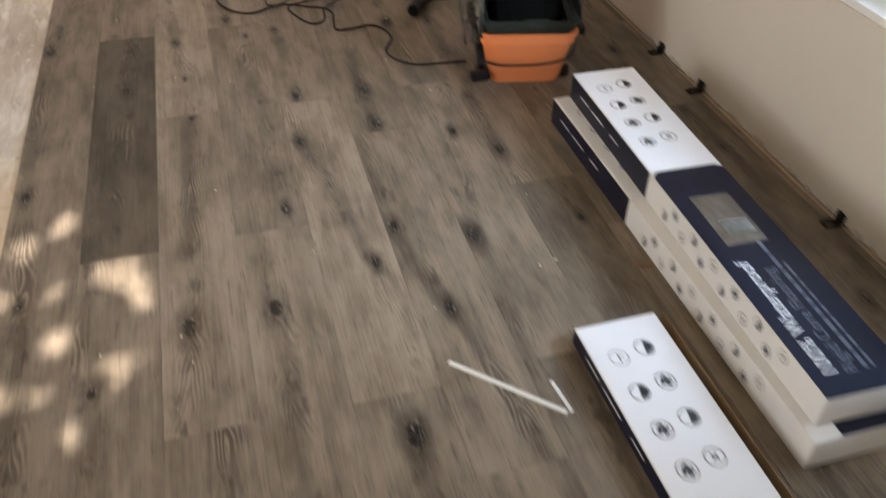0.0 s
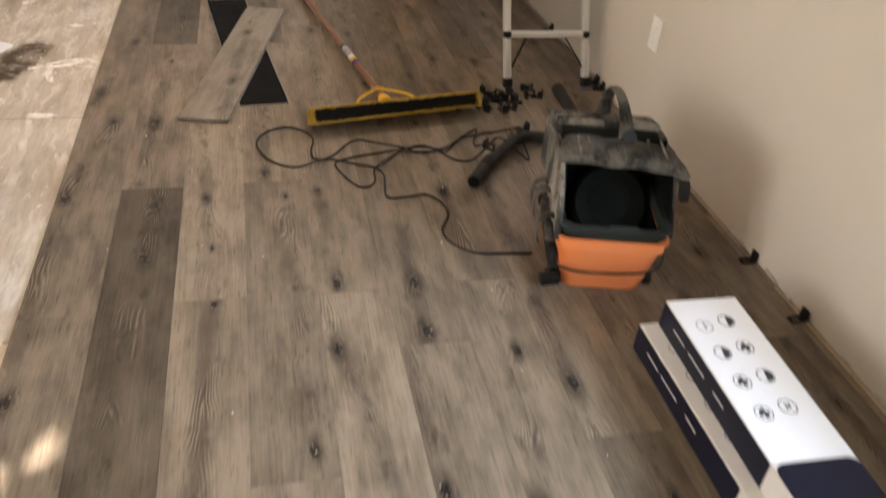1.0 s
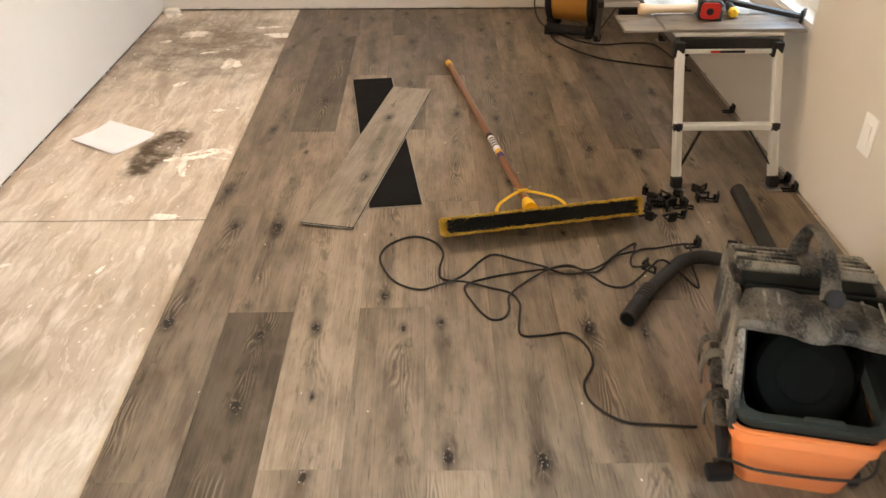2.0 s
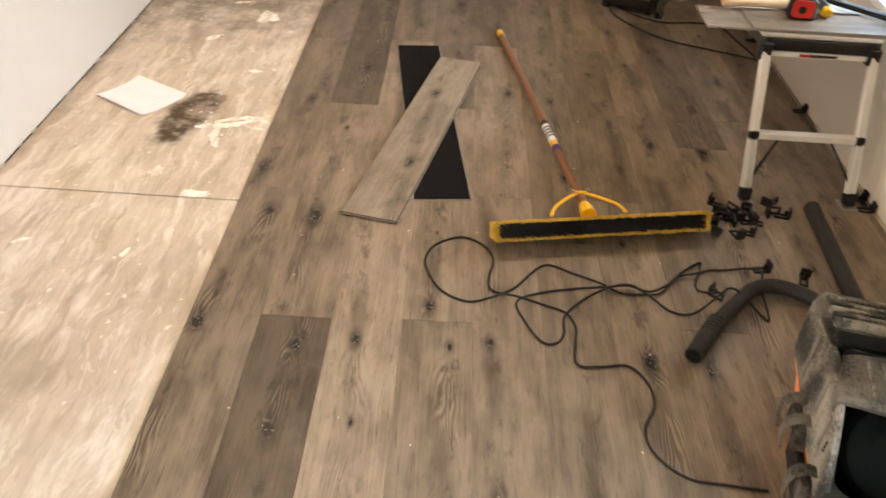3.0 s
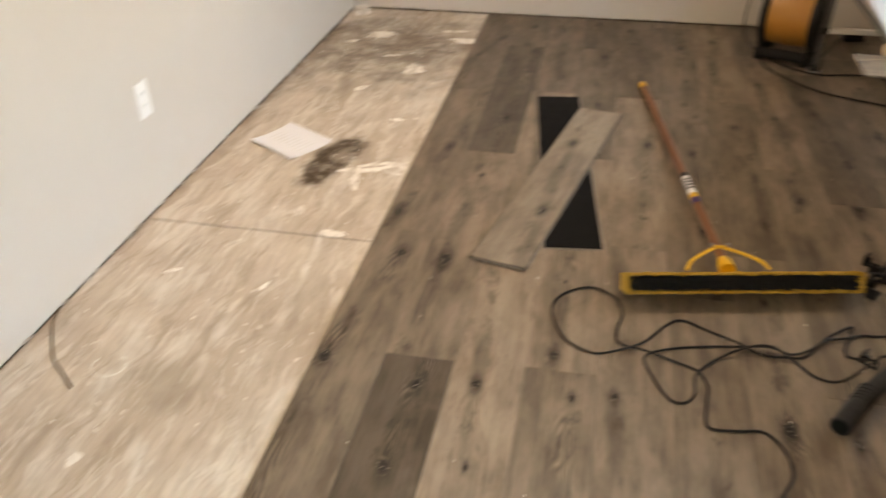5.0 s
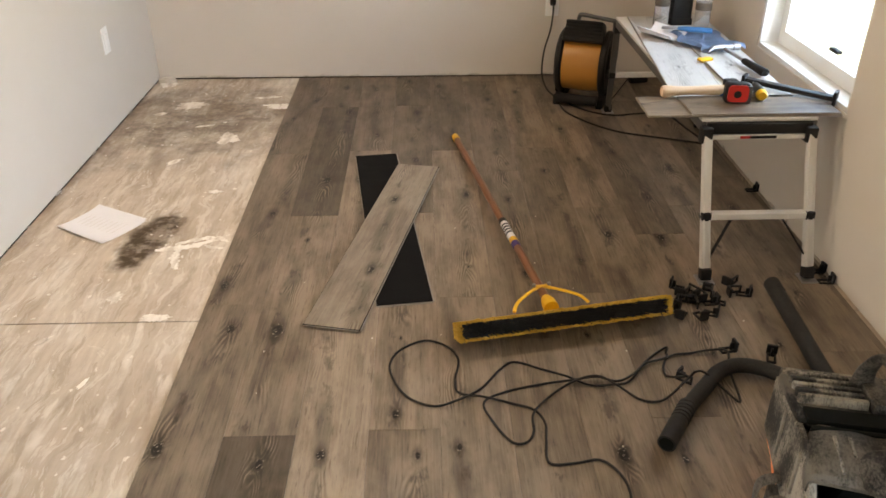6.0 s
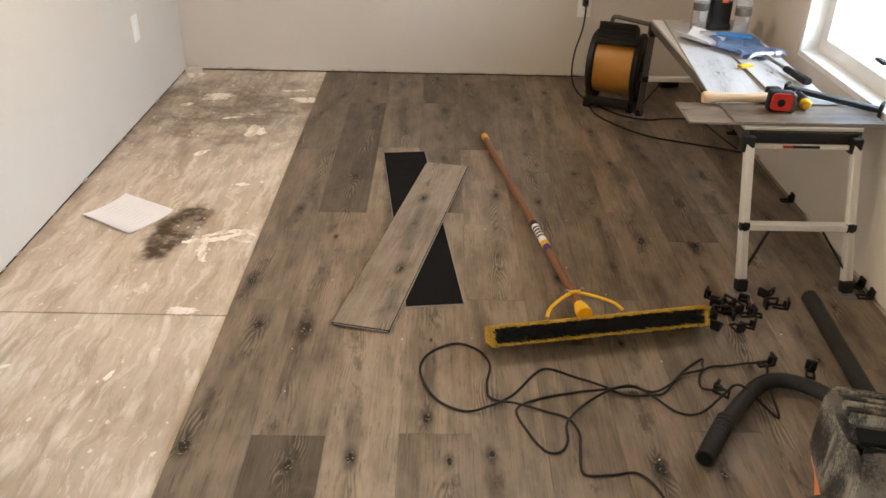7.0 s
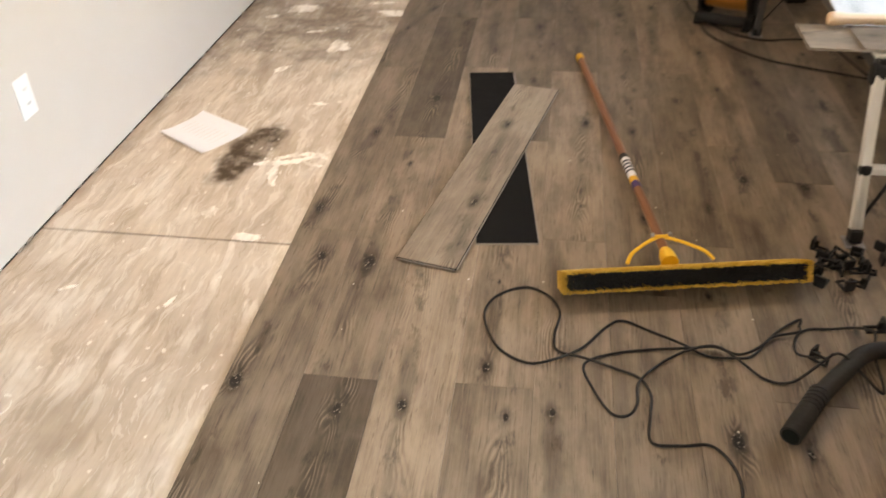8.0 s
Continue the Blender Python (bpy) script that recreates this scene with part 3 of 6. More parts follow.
for k in range(36):
    y = rnd.choice((rnd.uniform(1.2, 2.7), rnd.uniform(2.0, 5.9)))
    ragged = block((rnd.uniform(0.003, 0.006), rnd.uniform(0.01, 0.06), rnd.uniform(0.004, 0.014)), (XR - 0.002, y, rnd.uniform(0.006, 0.012)), 0.001, (0, 0, rnd.uniform(-12, 12)), ragged, 1)
for k in range(50):
    x = rnd.uniform(XL + 0.1, 1.6)
    ragged = block((rnd.uniform(0.01, 0.05), rnd.uniform(0.003, 0.006), rnd.uniform(0.003, 0.009)), (x, YB - 0.002, rnd.uniform(0.006, 0.011)), 0.001, (0, 0, rnd.uniform(-12, 12)), ragged, 1)
part("torn_edge", ragged, GYPSUM, wall_left, "torn gypsum and paper along the wall foot")


def window(name, axis, inner, outward, hole, label, rail=True):
    """A vinyl window set deep in its opening: sill and jamb lining, frame, meeting rail, glass."""
    a0, a1, z0, z1 = hole
    d0, d1 = inner + 0.004 * outward, inner + 0.15 * outward
    f0, f1 = inner + 0.075 * outward, inner + 0.13 * outward

    def piece(p0, p1, d, lo, hi, bm=None):
        d = sorted(d)
        return slab(*d, p0, p1, lo, hi, bm) if axis == "x" else slab(p0, p1, *d, lo, hi, bm)

    win = single(name, piece(a0, a1, (d0, d1), z0 - 0.001, z0 + 0.018), VINYL_WHITE, Matrix(), label, "window", kind="structure")
    part("jamb_lining", piece(a0 - 0.001, a0 + 0.014, (d0, d1), z0 + 0.018, z1), VINYL_WHITE, win)
    part("jamb_lining", piece(a1 - 0.014, a1 + 0.001, (d0, d1), z0 + 0.018, z1), VINYL_WHITE, win)
    part("head_lining", piece(a0 + 0.014, a1 - 0.014, (d0, d1), z1 - 0.014, z1 + 0.001), VINYL_WHITE, win)
    b0, b1, s0, s1 = a0 + 0.014, a1 - 0.014, z0 + 0.018, z1 - 0.014
    fr = piece(b0, b0 + 0.05, (f0, f1), s0, s1)
    fr = piece(b1 - 0.05, b1, (f0, f1), s0, s1, fr)
    fr = piece(b0 + 0.05, b1 - 0.05, (f0, f1), s0, s0 + 0.055, fr)
    fr = piece(b0 + 0.05, b1 - 0.05, (f0, f1), s1 - 0.05, s1, fr)
    mid = (s0 + s1) / 2 + 0.1
    frame_ob = part("window_frame", fr, VINYL_WHITE, win)
    if rail:
        part("meeting_rail", piece(b0 + 0.05, b1 - 0.05, (f0 + 0.012 * outward, f1 - 0.012 * outward), mid - 0.02, mid + 0.02), VINYL_WHITE, frame_ob)
    for lo, hi in ((s0 + 0.055, mid - 0.02), (mid + 0.02, s1 - 0.05)) if rail else ((s0 + 0.055, s1 - 0.05),):
        pane = part("pane", piece(b0 + 0.05, b1 - 0.05, (inner + 0.10 * outward, inner + 0.104 * outward), lo, hi), GLASS, win)
        pane.visible_shadow = False
    return win


win_a = window("window_1", "x", XR, 1, WIN_A, "white vinyl window, overexposed garden outside, above the bench")
latch = block((0.02, 0.06, 0.012), (XR + 0.068, 4.34, 0.625), 0.003)
part("sash_latch", latch, BLACK, win_a, "dark sash latch")
window("window_2", "x", XR, 1, WIN_B, "white vinyl window beside the flooring cartons")
window("window_4", "x", XO, -1, WIN_D, "assumed wide white window of the unseen side room")
# out of view; sized so the sun lands on the chosen floor area
window("window_3", "y", YF, -1, WIN_C, "assumed small white window, placed for the sun patches", rail=False)

# subfloor: plywood sheets with open joints
subfloor = single("subfloor", slab(XO - 0.02, XR + 0.02, YF - 0.02, YB + 0.02, -0.08, -0.024), PLATE, Matrix(), "joisted deck below bare plywood sheets", "subfloor", kind="structure")
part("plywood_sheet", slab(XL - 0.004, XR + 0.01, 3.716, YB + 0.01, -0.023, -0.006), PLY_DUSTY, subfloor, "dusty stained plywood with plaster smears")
part("plywood_sheet", slab(XL - 0.004, XR + 0.01, 2.535, 3.709, -0.023, -0.006), PLY_STREAKED, subfloor, "dusty pale plywood with swirling grain")
part("plywood_sheet", slab(XO, XR + 0.01, YF, 2.529, -0.023, -0.0065), PLY_FRESH, subfloor, "fresh yellow pine plywood")

# patching compound over the joint to the fresh sheet
rnd = random.Random(11)
xs = [XL + 0.004 + k * 0.0128 for k in range(60)]
low = [(x, 2.516 - 0.004 * rnd.random() - 0.012 * math.sin(x * 9) - 0.006 * math.sin(x * 37)) for x in xs]
high = [(x, 2.568 + 0.004 * rnd.random() + 0.018 * math.sin(x * 11 + 1) + 0.008 * math.sin(x * 43) + 0.005 * math.sin(x * 71) + 0.02 * math.exp(-((x + 0.7) / 0.08) ** 2) - 0.055 * max(0, x + 0.45)) for x in xs]
part("patch_band", prism(low + high[::-1], 0.0007, (0, 0, -0.0062)), COMPOUND, subfloor, "cream patching compound feathered over a joint")


def ragged_patch(r, seed, stretch, n=120):
    """A torn, uneven outline with bays at several scales."""
    out = []
    for k in range(n):
        a = k * math.tau / n
        c, w = math.cos(a), math.sin(a)
        f = 1 + 0.55 * noise.noise((c * 1.3, w * 1.3, seed * 3.1)) + 0.42 * noise.noise((c * 4, w * 4, seed * 5.3)) + 0.30 * noise.noise((c * 11, w * 11, seed * 7.7))
        out.append((r * f * c * stretch[0], r * f * w * stretch[1]))
    return out


def dragged(points, width, seed):
    """The outline of a trowel stroke: tapered, with frayed edges."""
    line_ = glide([(x, y, 0) for x, y in points], 14)
    left, right = [], []
    for k, p in enumerate(line_):
        way_ = (line_[min(k + 1, len(line_) - 1)] - line_[max(k - 1, 0)]).normalized()
        t = k / (len(line_) - 1)
        swell = width * (math.sin(math.pi * min(1, 0.06 + 0.94 * t)) ** 0.6)
        a = swell * (1 + 0.7 * noise.noise((k * 0.35, seed, 0.3)) + 0.4 * noise.noise((k * 0.9, seed, 4.0)))
        b_ = swell * (1 + 0.7 * noise.noise((k * 0.35, seed, 8.3)) + 0.4 * noise.noise((k * 0.9, seed, 12.0)))
        side_ = Vector((-way_.y, way_.x, 0))
        left.append(p + side_ * max(a, 0.001))
        right.append(p - side_ * max(b_, 0.001))
    return [(p.x, p.y) for p in left + right[::-1]]


for n_, (x, y, r, sx, sy, turn) in enumerate([(-0.494, 5.64, 0.062, 1.3, 0.7, 20), (-0.218, 5.19, 0.050, 0.9, 1.1, 0), (-0.055, 5.62, 0.045, 1.3, 0.9, 10), (-0.30, 3.85, 0.016, 1.2, 1.6, 0), (-0.142, 3.735, 0.034, 1.3, 0.6, 5),
                                        (-0.60, 2.63, 0.024, 0.5, 2.2, -25), (-0.42, 2.72, 0.012, 1, 1.8, 0), (-0.70, 5.98, 0.04, 1.2, 0.9, 0), (-0.12, 5.75, 0.030, 2.0, 0.5, 8), (-0.40, 4.92, 0.020, 0.8, 1.6, -30),
                                        (-0.62, 5.52, 0.024, 1.4, 0.7, 30), (-0.36, 5.35, 0.020, 1.7, 0.5, 15), (-0.15, 4.62, 0.018, 1.2, 0.7, 0), (-0.55, 3.45, 0.014, 1.6, 0.5, 35), (-0.25, 3.42, 0.011, 0.6, 1.8, -20), (-0.44, 3.62, 0.012, 0.6, 1.5, -30)]):
    part("plaster_smear", prism(ragged_patch(r, 1.7 + n_, (sx, sy)), 0.0009 + 0.0001 * n_, (x, y, -0.0062), (0, 0, turn)), SMEAR, subfloor)
for n_, (line_, w_) in enumerate([([(-0.26, 4.15), (-0.19, 4.17), (-0.11, 4.19), (-0.02, 4.26)], 0.016), ([(-0.20, 4.19), (-0.13, 4.225), (-0.06, 4.235), (-0.015, 4.205)], 0.013), ([(-0.175, 4.16), (-0.18, 4.11), (-0.165, 4.05), (-0.15, 4.02)], 0.015),
                                  ([(-0.10, 4.19), (-0.06, 4.165), (-0.02, 4.16)], 0.008)]):
    part("plaster_stroke", prism(dragged(line_, w_, 2.3 * n_), 0.0008 + 0.0002 * n_, (0, 0, -0.0062)), SMEAR, subfloor)
part("plaster_lump", merged(prism(blob(0.032, 5, 0.5, 30, (1.5, 0.7)), 0.018, (XL + 0.065, YB - 0.03, -0.006)), prism(blob(0.02, 9, 0.5, 24, (1.3, 0.8)), 0.022, (XL + 0.05, YB - 0.02, -0.006))), PLASTER, wall_back, "white plaster lump in the corner")

# laid vinyl planks: one object each
W, LONG, THICK = 0.181, 1.187, 0.0052
floor = single("floor", slab(0.002, XR - 0.012, YF + 0.012, YB - 0.012, -0.0058, -0.0046), PLANK_BACK, Matrix(), "grey-brown vinyl oak plank floor, laid up to an open edge", "floor", kind="structure")
JOINT = (3.793, 3.200, 3.822, 3.213, 3.814, 3.587, 3.828, 3.238, 3.02, 3.243, 3.50, 2.90)   # one end joint in each course
TONE = {(0, -2): 0.52, (0, -1): 0.50, (0, 0): 0.48, (0, 1): 0.34, (1, -2): 0.56, (1, -1): 0.12, (1, 0): 0.62, (1, 1): 0.16, (2, -3): 0.55, (2, -2): 0.66, (2, -1): 0.82, (2, 0): 0.68, (2, 1): 0.40,
        (3, -2): 0.70, (3, -1): 0.58, (3, 0): 0.68, (3, 1): 0.34, (4, -3): 0.6, (4, -2): 0.86, (4, -1): 0.64, (4, 0): 0.66, (4, 1): 0.36, (5, -3): 0.6, (5, -2): 0.62, (5, -1): 0.52, (5, 0): 0.46, (5, 1): 0.42,
        (6, -2): 0.60, (6, -1): 0.56, (6, 0): 0.42, (6, 1): 0.62, (7, -1): 0.52, (7, 0): 0.48, (7, 1): 0.62}
# knots: across the plank, along the room, size
KNOTS = {(0, 0): ((-0.055, 3.907, 1.3), (0.022, 4.41, 1.0)), (0, -1): ((-0.064, 3.160, 1.3), (0.015, 3.66, 1.2)), (0, -2): ((-0.058, 2.324, 1.2), (-0.03, 1.9, 0.6)), (1, -1): ((0.015, 3.10, 1.1), (0.003, 2.83, 1.2)),
         (1, 0): ((-0.025, 3.650, 1.5), (0.0, 4.2, 0.5)), (1, 1): ((0.019, 4.704, 1.5), (0.05, 5.50, 0.9)), (2, -1): ((-0.022, 3.128, 0.9), (0.0, 2.86, 0.5)), (2, -2): ((0.010, 2.612, 0.9), (-0.032, 1.737, 1.6)),
         (3, -1): ((0.033, 3.120, 0.7), (0.040, 2.10, 1.1)), (3, 0): ((-0.025, 3.269, 0.9), (-0.02, 3.60, 0.3)), (3, -2): ((-0.025, 1.748, 1.6), (-0.02, 1.2, 0.6)), (3, 1): ((0.023, 5.479, 1.1), (0.02, 4.9, 0.7)),
         (4, -1): ((-0.045, 3.148, 0.7), (-0.036, 2.665, 1.2)), (4, -2): ((-0.060, 2.408, 1.2), (0.039, 1.839, 1.0)), (4, 0): ((0.041, 4.552, 1.0), (0.02, 4.0, 0.3)), (4, -3): ((0.008, 1.335, 1.7), (0.0, 0.8, 0.6)),
         (5, -1): ((-0.008, 2.648, 1.4), (-0.011, 2.445, 1.3)), (5, -2): ((-0.069, 1.958, 1.4), (-0.014, 1.65, 1.1)), (5, 0): ((0.023, 4.50, 0.9), (0.03, 3.95, 1.0)), (6, -1): ((-0.010, 3.108, 1.2), (-0.01, 3.6, 0.5)),
         (6, -2): ((-0.068, 1.880, 1.5), (0.015, 2.347, 1.0)), (7, 0): ((-0.007, 4.208, 1.4), (-0.01, 3.7, 0.5)), (7, -1): ((-0.064, 2.220, 1.4), (-0.047, 3.09, 0.8)), (8, 0): ((-0.002, 4.180, 1.3), (-0.03, 3.5, 0.6))}


def printed(ob, tone, a, b):
    """Give a plank its own print: tone from dark to pale, and two knots in its own place."""
    ob["tone"], ob["knot_a"], ob["knot_b"] = [float(tone)] * 3, [float(v) for v in a], [float(v) for v in b]
    return ob


plank_meshes = {}


def plank_mesh(width, length):
    key = (round(width, 3), round(length, 3))
    if key not in plank_meshes:
        plank_meshes[key] = mesh_of(block((width - 0.0005, length - 0.0006, THICK), (0, 0, 0), 0.0005, seg=1), "plank", VINYL, 30)
    return plank_meshes[key]


rnd = random.Random(3)
for col in range(12):
    x0, x1 = col * W, min((col + 1) * W, XR - 0.010)
    for row in range(-4, 4):
        y0 = max(JOINT[col] + row * LONG, YF + 0.012)
        y1 = min(JOINT[col] + (row + 1) * LONG, YB - 0.010)
        spare = rnd.uniform(0.30, 0.62)
        knots = [(rnd.uniform(-0.05, 0.05), JOINT[col] + (row + q) * LONG, rnd.uniform(0.5, 1.3)) for q in (rnd.uniform(0.1, 0.4), rnd.uniform(0.55, 0.9))]
        if y1 - y0 < 0.03:
            continue
        cy = (y0 + y1) / 2
        a, b = KNOTS.get((col, row), knots)
        plank = part("plank", plank_mesh(x1 - x0, y1 - y0), None, floor, "", pose((x0 + x1) / 2, cy, -THICK / 2, 0, 0, 0))
        printed(plank, TONE.get((col, row), spare), (a[0], a[1] - cy, a[2]), (b[0], b[1] - cy, b[2]))

# outside
single("ground", slab(-60, 60, -60, 60, -0.62, -0.5), GRASS, Matrix(), "sunlit lawn round the house", "ground", kind="structure")


# ---- fixtures ----
def outlet(m, label, slots=True, plugged=False):
    """A wall plate in its own x-z plane, facing -y."""
    ob = thing("wall_outlet" if slots else "wall_switch", m, label, "outlet" if slots else "switch")
    plate = part("cover_plate", block((0.072, 0.006, 0.118), (0, -0.003, 0), 0.0025), PLASTIC_WHITE, ob)
    if slots:
        for z in (-0.021, 0.021):
            part("socket", lathe([(0.0, 0), (0.0165, 0), (0.0165, 0.002), (0.015, 0.0026), (0, 0.0026)], (0, -0.006, z), (90, 0, 0), 20), PLASTIC_WHITE, plate)
            for x in (-0.006, 0.006):
                part("slot", block((0.002, 0.001, 0.008), (x, -0.0087, z + 0.003), 0), BLACK, plate)
    else:
        part("rocker", block((0.033, 0.006, 0.066), (0, -0.007, 0), 0.0015, (3, 0, 0)), PLASTIC_WHITE, plate)
    if plugged:
        part("plug", block((0.03, 0.032, 0.036), (0, -0.023, 0.021), 0.007), BLACK, ob, "black moulded plug")
    return ob


outlet(pose(XL, 3.83, 0.37, 0, 0, 90), "white duplex outlet on the greige wall")
outlet(pose(XL, 5.41, 0.395, 0, 0, 90), "white wall plate near the room corner", slots=False)
outlet(pose(XR, 3.545, 0.36, 0, 0, -90), "white wall plate over the laid floor", slots=False)
outlet(pose(1.388, YB, 0.386, 0, 0, 0), "white outlet with a black plug in it", plugged=True)
# unseen fixture, made up to go with the warm fill lamp
fixture = thing("ceiling_light", pose(-0.05, 4.15, CEIL), "assumed round frosted ceiling light, out of view", "ceiling light")
part("base_ring", lathe([(0.0, 0.0), (0.17, 0.0), (0.17, -0.03), (0.0, -0.03)], sides=40), VINYL_WHITE, fixture)
part("diffuser", lathe([(0.15, -0.03), (0.15, -0.045), (0.11, -0.062), (0.0, -0.07)], sides=40), BULB, fixture)


# ---- flooring cartons ----
def ring(radius, width, at, bm=None, squash=1.0):
    b = bmesh.new()
    n = 22
    inner = [b.verts.new(((radius - width) * math.cos(k * math.tau / n), (radius - width) * math.sin(k * math.tau / n) * squash, 0)) for k in range(n)]
    outer = [b.verts.new((radius * math.cos(k * math.tau / n), radius * math.sin(k * math.tau / n) * squash, 0)) for k in range(n)]
    for k in range(n):
        b.faces.new((inner[k], outer[k], outer[(k + 1) % n], inner[(k + 1) % n]))
    return merged(bm, b, Matrix.Translation(at))


def rounded(w, l, r, n=5, ends=(True, True)):
    """A rectangle with rounded corners at its far and near end."""
    out = []
    for cx, cy, a0, on in ((w / 2, l / 2, 0, ends[0]), (-w / 2, l / 2, 90, ends[0]), (-w / 2, -l / 2, 180, ends[1]), (w / 2, -l / 2, 270, ends[1])):
        if not on:
            out.append((cx, cy))
            continue
        sx, sy = math.copysign(r, cx), math.copysign(r, cy)
        for k in range(n + 1):
            a = radians(a0 + 90 * k / n)
            out.append((cx - sx + r * math.cos(a), cy - sy + r * math.sin(a)))
    return out


def icon_marks(kind_, at, r, parent, m=None):
    """One printed mark: a thin ring with a dark device inside."""
    part("printed_ring", ring(r, r * 0.12, at), INK_GREY if kind_ == 0 else INK, parent, "", m)
    z = at[2] + 0.0002
    dev = None
    if kind_ % 4 == 0:
        dev = block((r * 0.12, r * 1.1, 0.0003), (at[0], at[1], z), 0, bm=dev)
        dev = block((r * 0.5, r * 0.1, 0.0003), (at[0] + r * 0.3, at[1] + r * 0.1, z), 0, bm=dev)
    elif kind_ % 4 == 1:
        dev = prism([(r * 0.8 * math.cos(a), r * 0.8 * math.sin(a)) for a in (radians(q) for q in range(-100, 81, 15))], 0.0003, (at[0], at[1], z))
    elif kind_ % 4 == 2:
        for q in range(4):
            dev = block((r * 0.60, r * 0.44, 0.0003), (at[0] + r * (0.34 * math.cos(q * 1.7)), at[1] + r * 0.36 * math.sin(q * 1.7), z + 0.0001 * q), 0, (0, 0, 30 * q), bm=dev)
    else:
        dev = block((r * 0.9, r * 0.18, 0.0003), (at[0], at[1], z), 0, (0, 0, 40), bm=dev)
        dev = block((r * 0.9, r * 0.18, 0.0003), (at[0], at[1], z + 0.0002), 0, (0, 0, -50), bm=dev)
        dev = block((r * 0.35, r * 0.35, 0.0003), (at[0] + r * 0.1, at[1], z + 0.0004), 0, bm=dev)
    part("printed_device", dev, INK, parent, "", m)


def carton(m, height, label, length=1.21, words_on=True, group="cartons of flooring"):
    """A long flooring carton: white end with round marks, navy sleeve with a window and words."""
    w, l, h = 0.186, length, height
    box = thing("flooring_carton", m, label, "carton", group)
    part("body", block((w, l, h), (0, 0, h / 2), 0.004, seg=2), CARD_SIDE, box, "white printed cardboard")
    white = part("end_panel", block((w - 0.004, 0.497, 0.0012), (0, l / 2 - 0.251, h + 0.0004), 0.0005, seg=1), CARD_WHITE, box, "bright white glossy print")
    y0 = l / 2 - 0.045
    for row in range(4):
        for c in range(2):
            icon_marks((0, 1, 1, 2, 2, 1, 2, 3)[row * 2 + c], ((-0.038 + 0.062 * c), y0 - 0.055 - 0.092 * row + 0.012 * c, h + 0.0012), 0.021, white)
    # navy flank of the white end, with one line of small print
    for side in (-1, 1):
        flank = part("flank_panel", block((0.0012, 0.50, h - 0.004), (side * (w / 2 + 0.0002), l / 2 - 0.252, h / 2), 0.0005, seg=1), CARD_NAVY, box, "navy print")
        for a, b in ((0.10, 0.06), (0.19, 0.08), (0.30, 0.05)):
            part("print_line", block((0.0006, b, 0.004), (side * (w / 2 + 0.0010), l / 2 - a, h * 0.56), 0), INK_WHITE, flank)
    sl = l - 0.505
    sleeve = part("sleeve", prism(rounded(w - (0.002 if words_on else 0.060), sl, 0.024, ends=(True, False)), 0.0012, (0 if words_on else 0.029, -l / 2 + sl / 2 + 0.001, h - 0.0001)), CARD_NAVY, box, "navy glossy print")
    if words_on:
        part("film_window", block((0.098, 0.175, 0.001), (-0.002, l / 2 - 0.505 - 0.20, h + 0.0016), 0.0004, seg=1), FOIL, sleeve, "clear film over a wood sample")
        fold = bmesh.new()
        g = [[fold.verts.new((0.004 + 0.0085 * (i - 4), l / 2 - 0.505 - 0.255 + 0.0065 * j, h + 0.0026 + 0.004 * abs(noise.noise((i * 0.9, j * 1.1, 3.0))))) for i in range(9)] for j in range(8)]
        for j in range(7):
            for i in range(8):
                fold.faces.new((g[j][i], g[j][i + 1], g[j + 1][i + 1], g[j + 1][i]))
        bmesh.ops.solidify(fold, geom=fold.faces[:], thickness=0.0004)
        part("crumpled_film", fold, FILM, sleeve, "crumpled shiny plastic film, highlight in its colour")
        for words, size, bold, x, ink in (("100% Waterproof", 0.043, 0.0004, -0.036, INK_WHITE), ("Rigid Core Flooring", 0.036, 0.0, 0.003, INK_DIM)):
            text = lettering(words, size, bold)
            text.materials.append(ink)
            part("lettering", text, None, sleeve, "printed words", pose(x, -l / 2 + 0.045, h + 0.0014, 0, 0, 90))
        rnd_ = random.Random(12)
        for x, a, b_, t_ in ((0.022, 0.05, 0.40, 0.009), (0.038, 0.05, 0.33, 0.006)):
            y_ = a
            while y_ < b_:
                ln = rnd_.uniform(0.02, 0.05)
                part("print_bar", block((t_, ln, 0.0005), (x, -l / 2 + y_ + ln / 2, h + 0.0013), 0), INK_DIM, sleeve)
                y_ += ln + 0.008
    for side in (-1, 1):
        for q in range(12):
            icon_marks(1 + q % 3, (0, 0, 0), 0.0142, box, Matrix.Translation((side * (w / 2 + 0.0004), l / 2 - 0.60 - 0.044 * q, h * (0.70 if q % 2 else 0.30))) @ pose(0, 0, 0, 90, 0, 90 * side))
    return box


carton(pose(1.583, 1.697, 0, 0, 0, 0), 0.078, "closed white and navy flooring carton on the floor", 1.25, words_on=False)
carton(pose(1.617, 1.707, 0.0785, 0, 0, -1.3), 0.075, "white and navy flooring carton with film window, stacked on another")
open_carton = carton(pose(1.303, 0.875, 0, 0, 0, 0.5), 0.040, "nearly empty white and navy carton lying open", 1.21)
part("open_flap", block((0.0022, 1.20, 0.034), (0.112, 0, 0.019), 0.0006, (0, 8, 0), seg=1), CARD_BROWN, open_carton, "brown inside of a cardboard flap")
strip = thing("plastic_strip", pose(1.028, 1.40, 0, 0, 0, -44.7), "thin white plastic strip lying on the laid floor", "strip")
part("long_strip", block((0.264, 0.011, 0.0025), (0, 0, 0.0014), 0.001, seg=1), PVC_STRIP, strip)
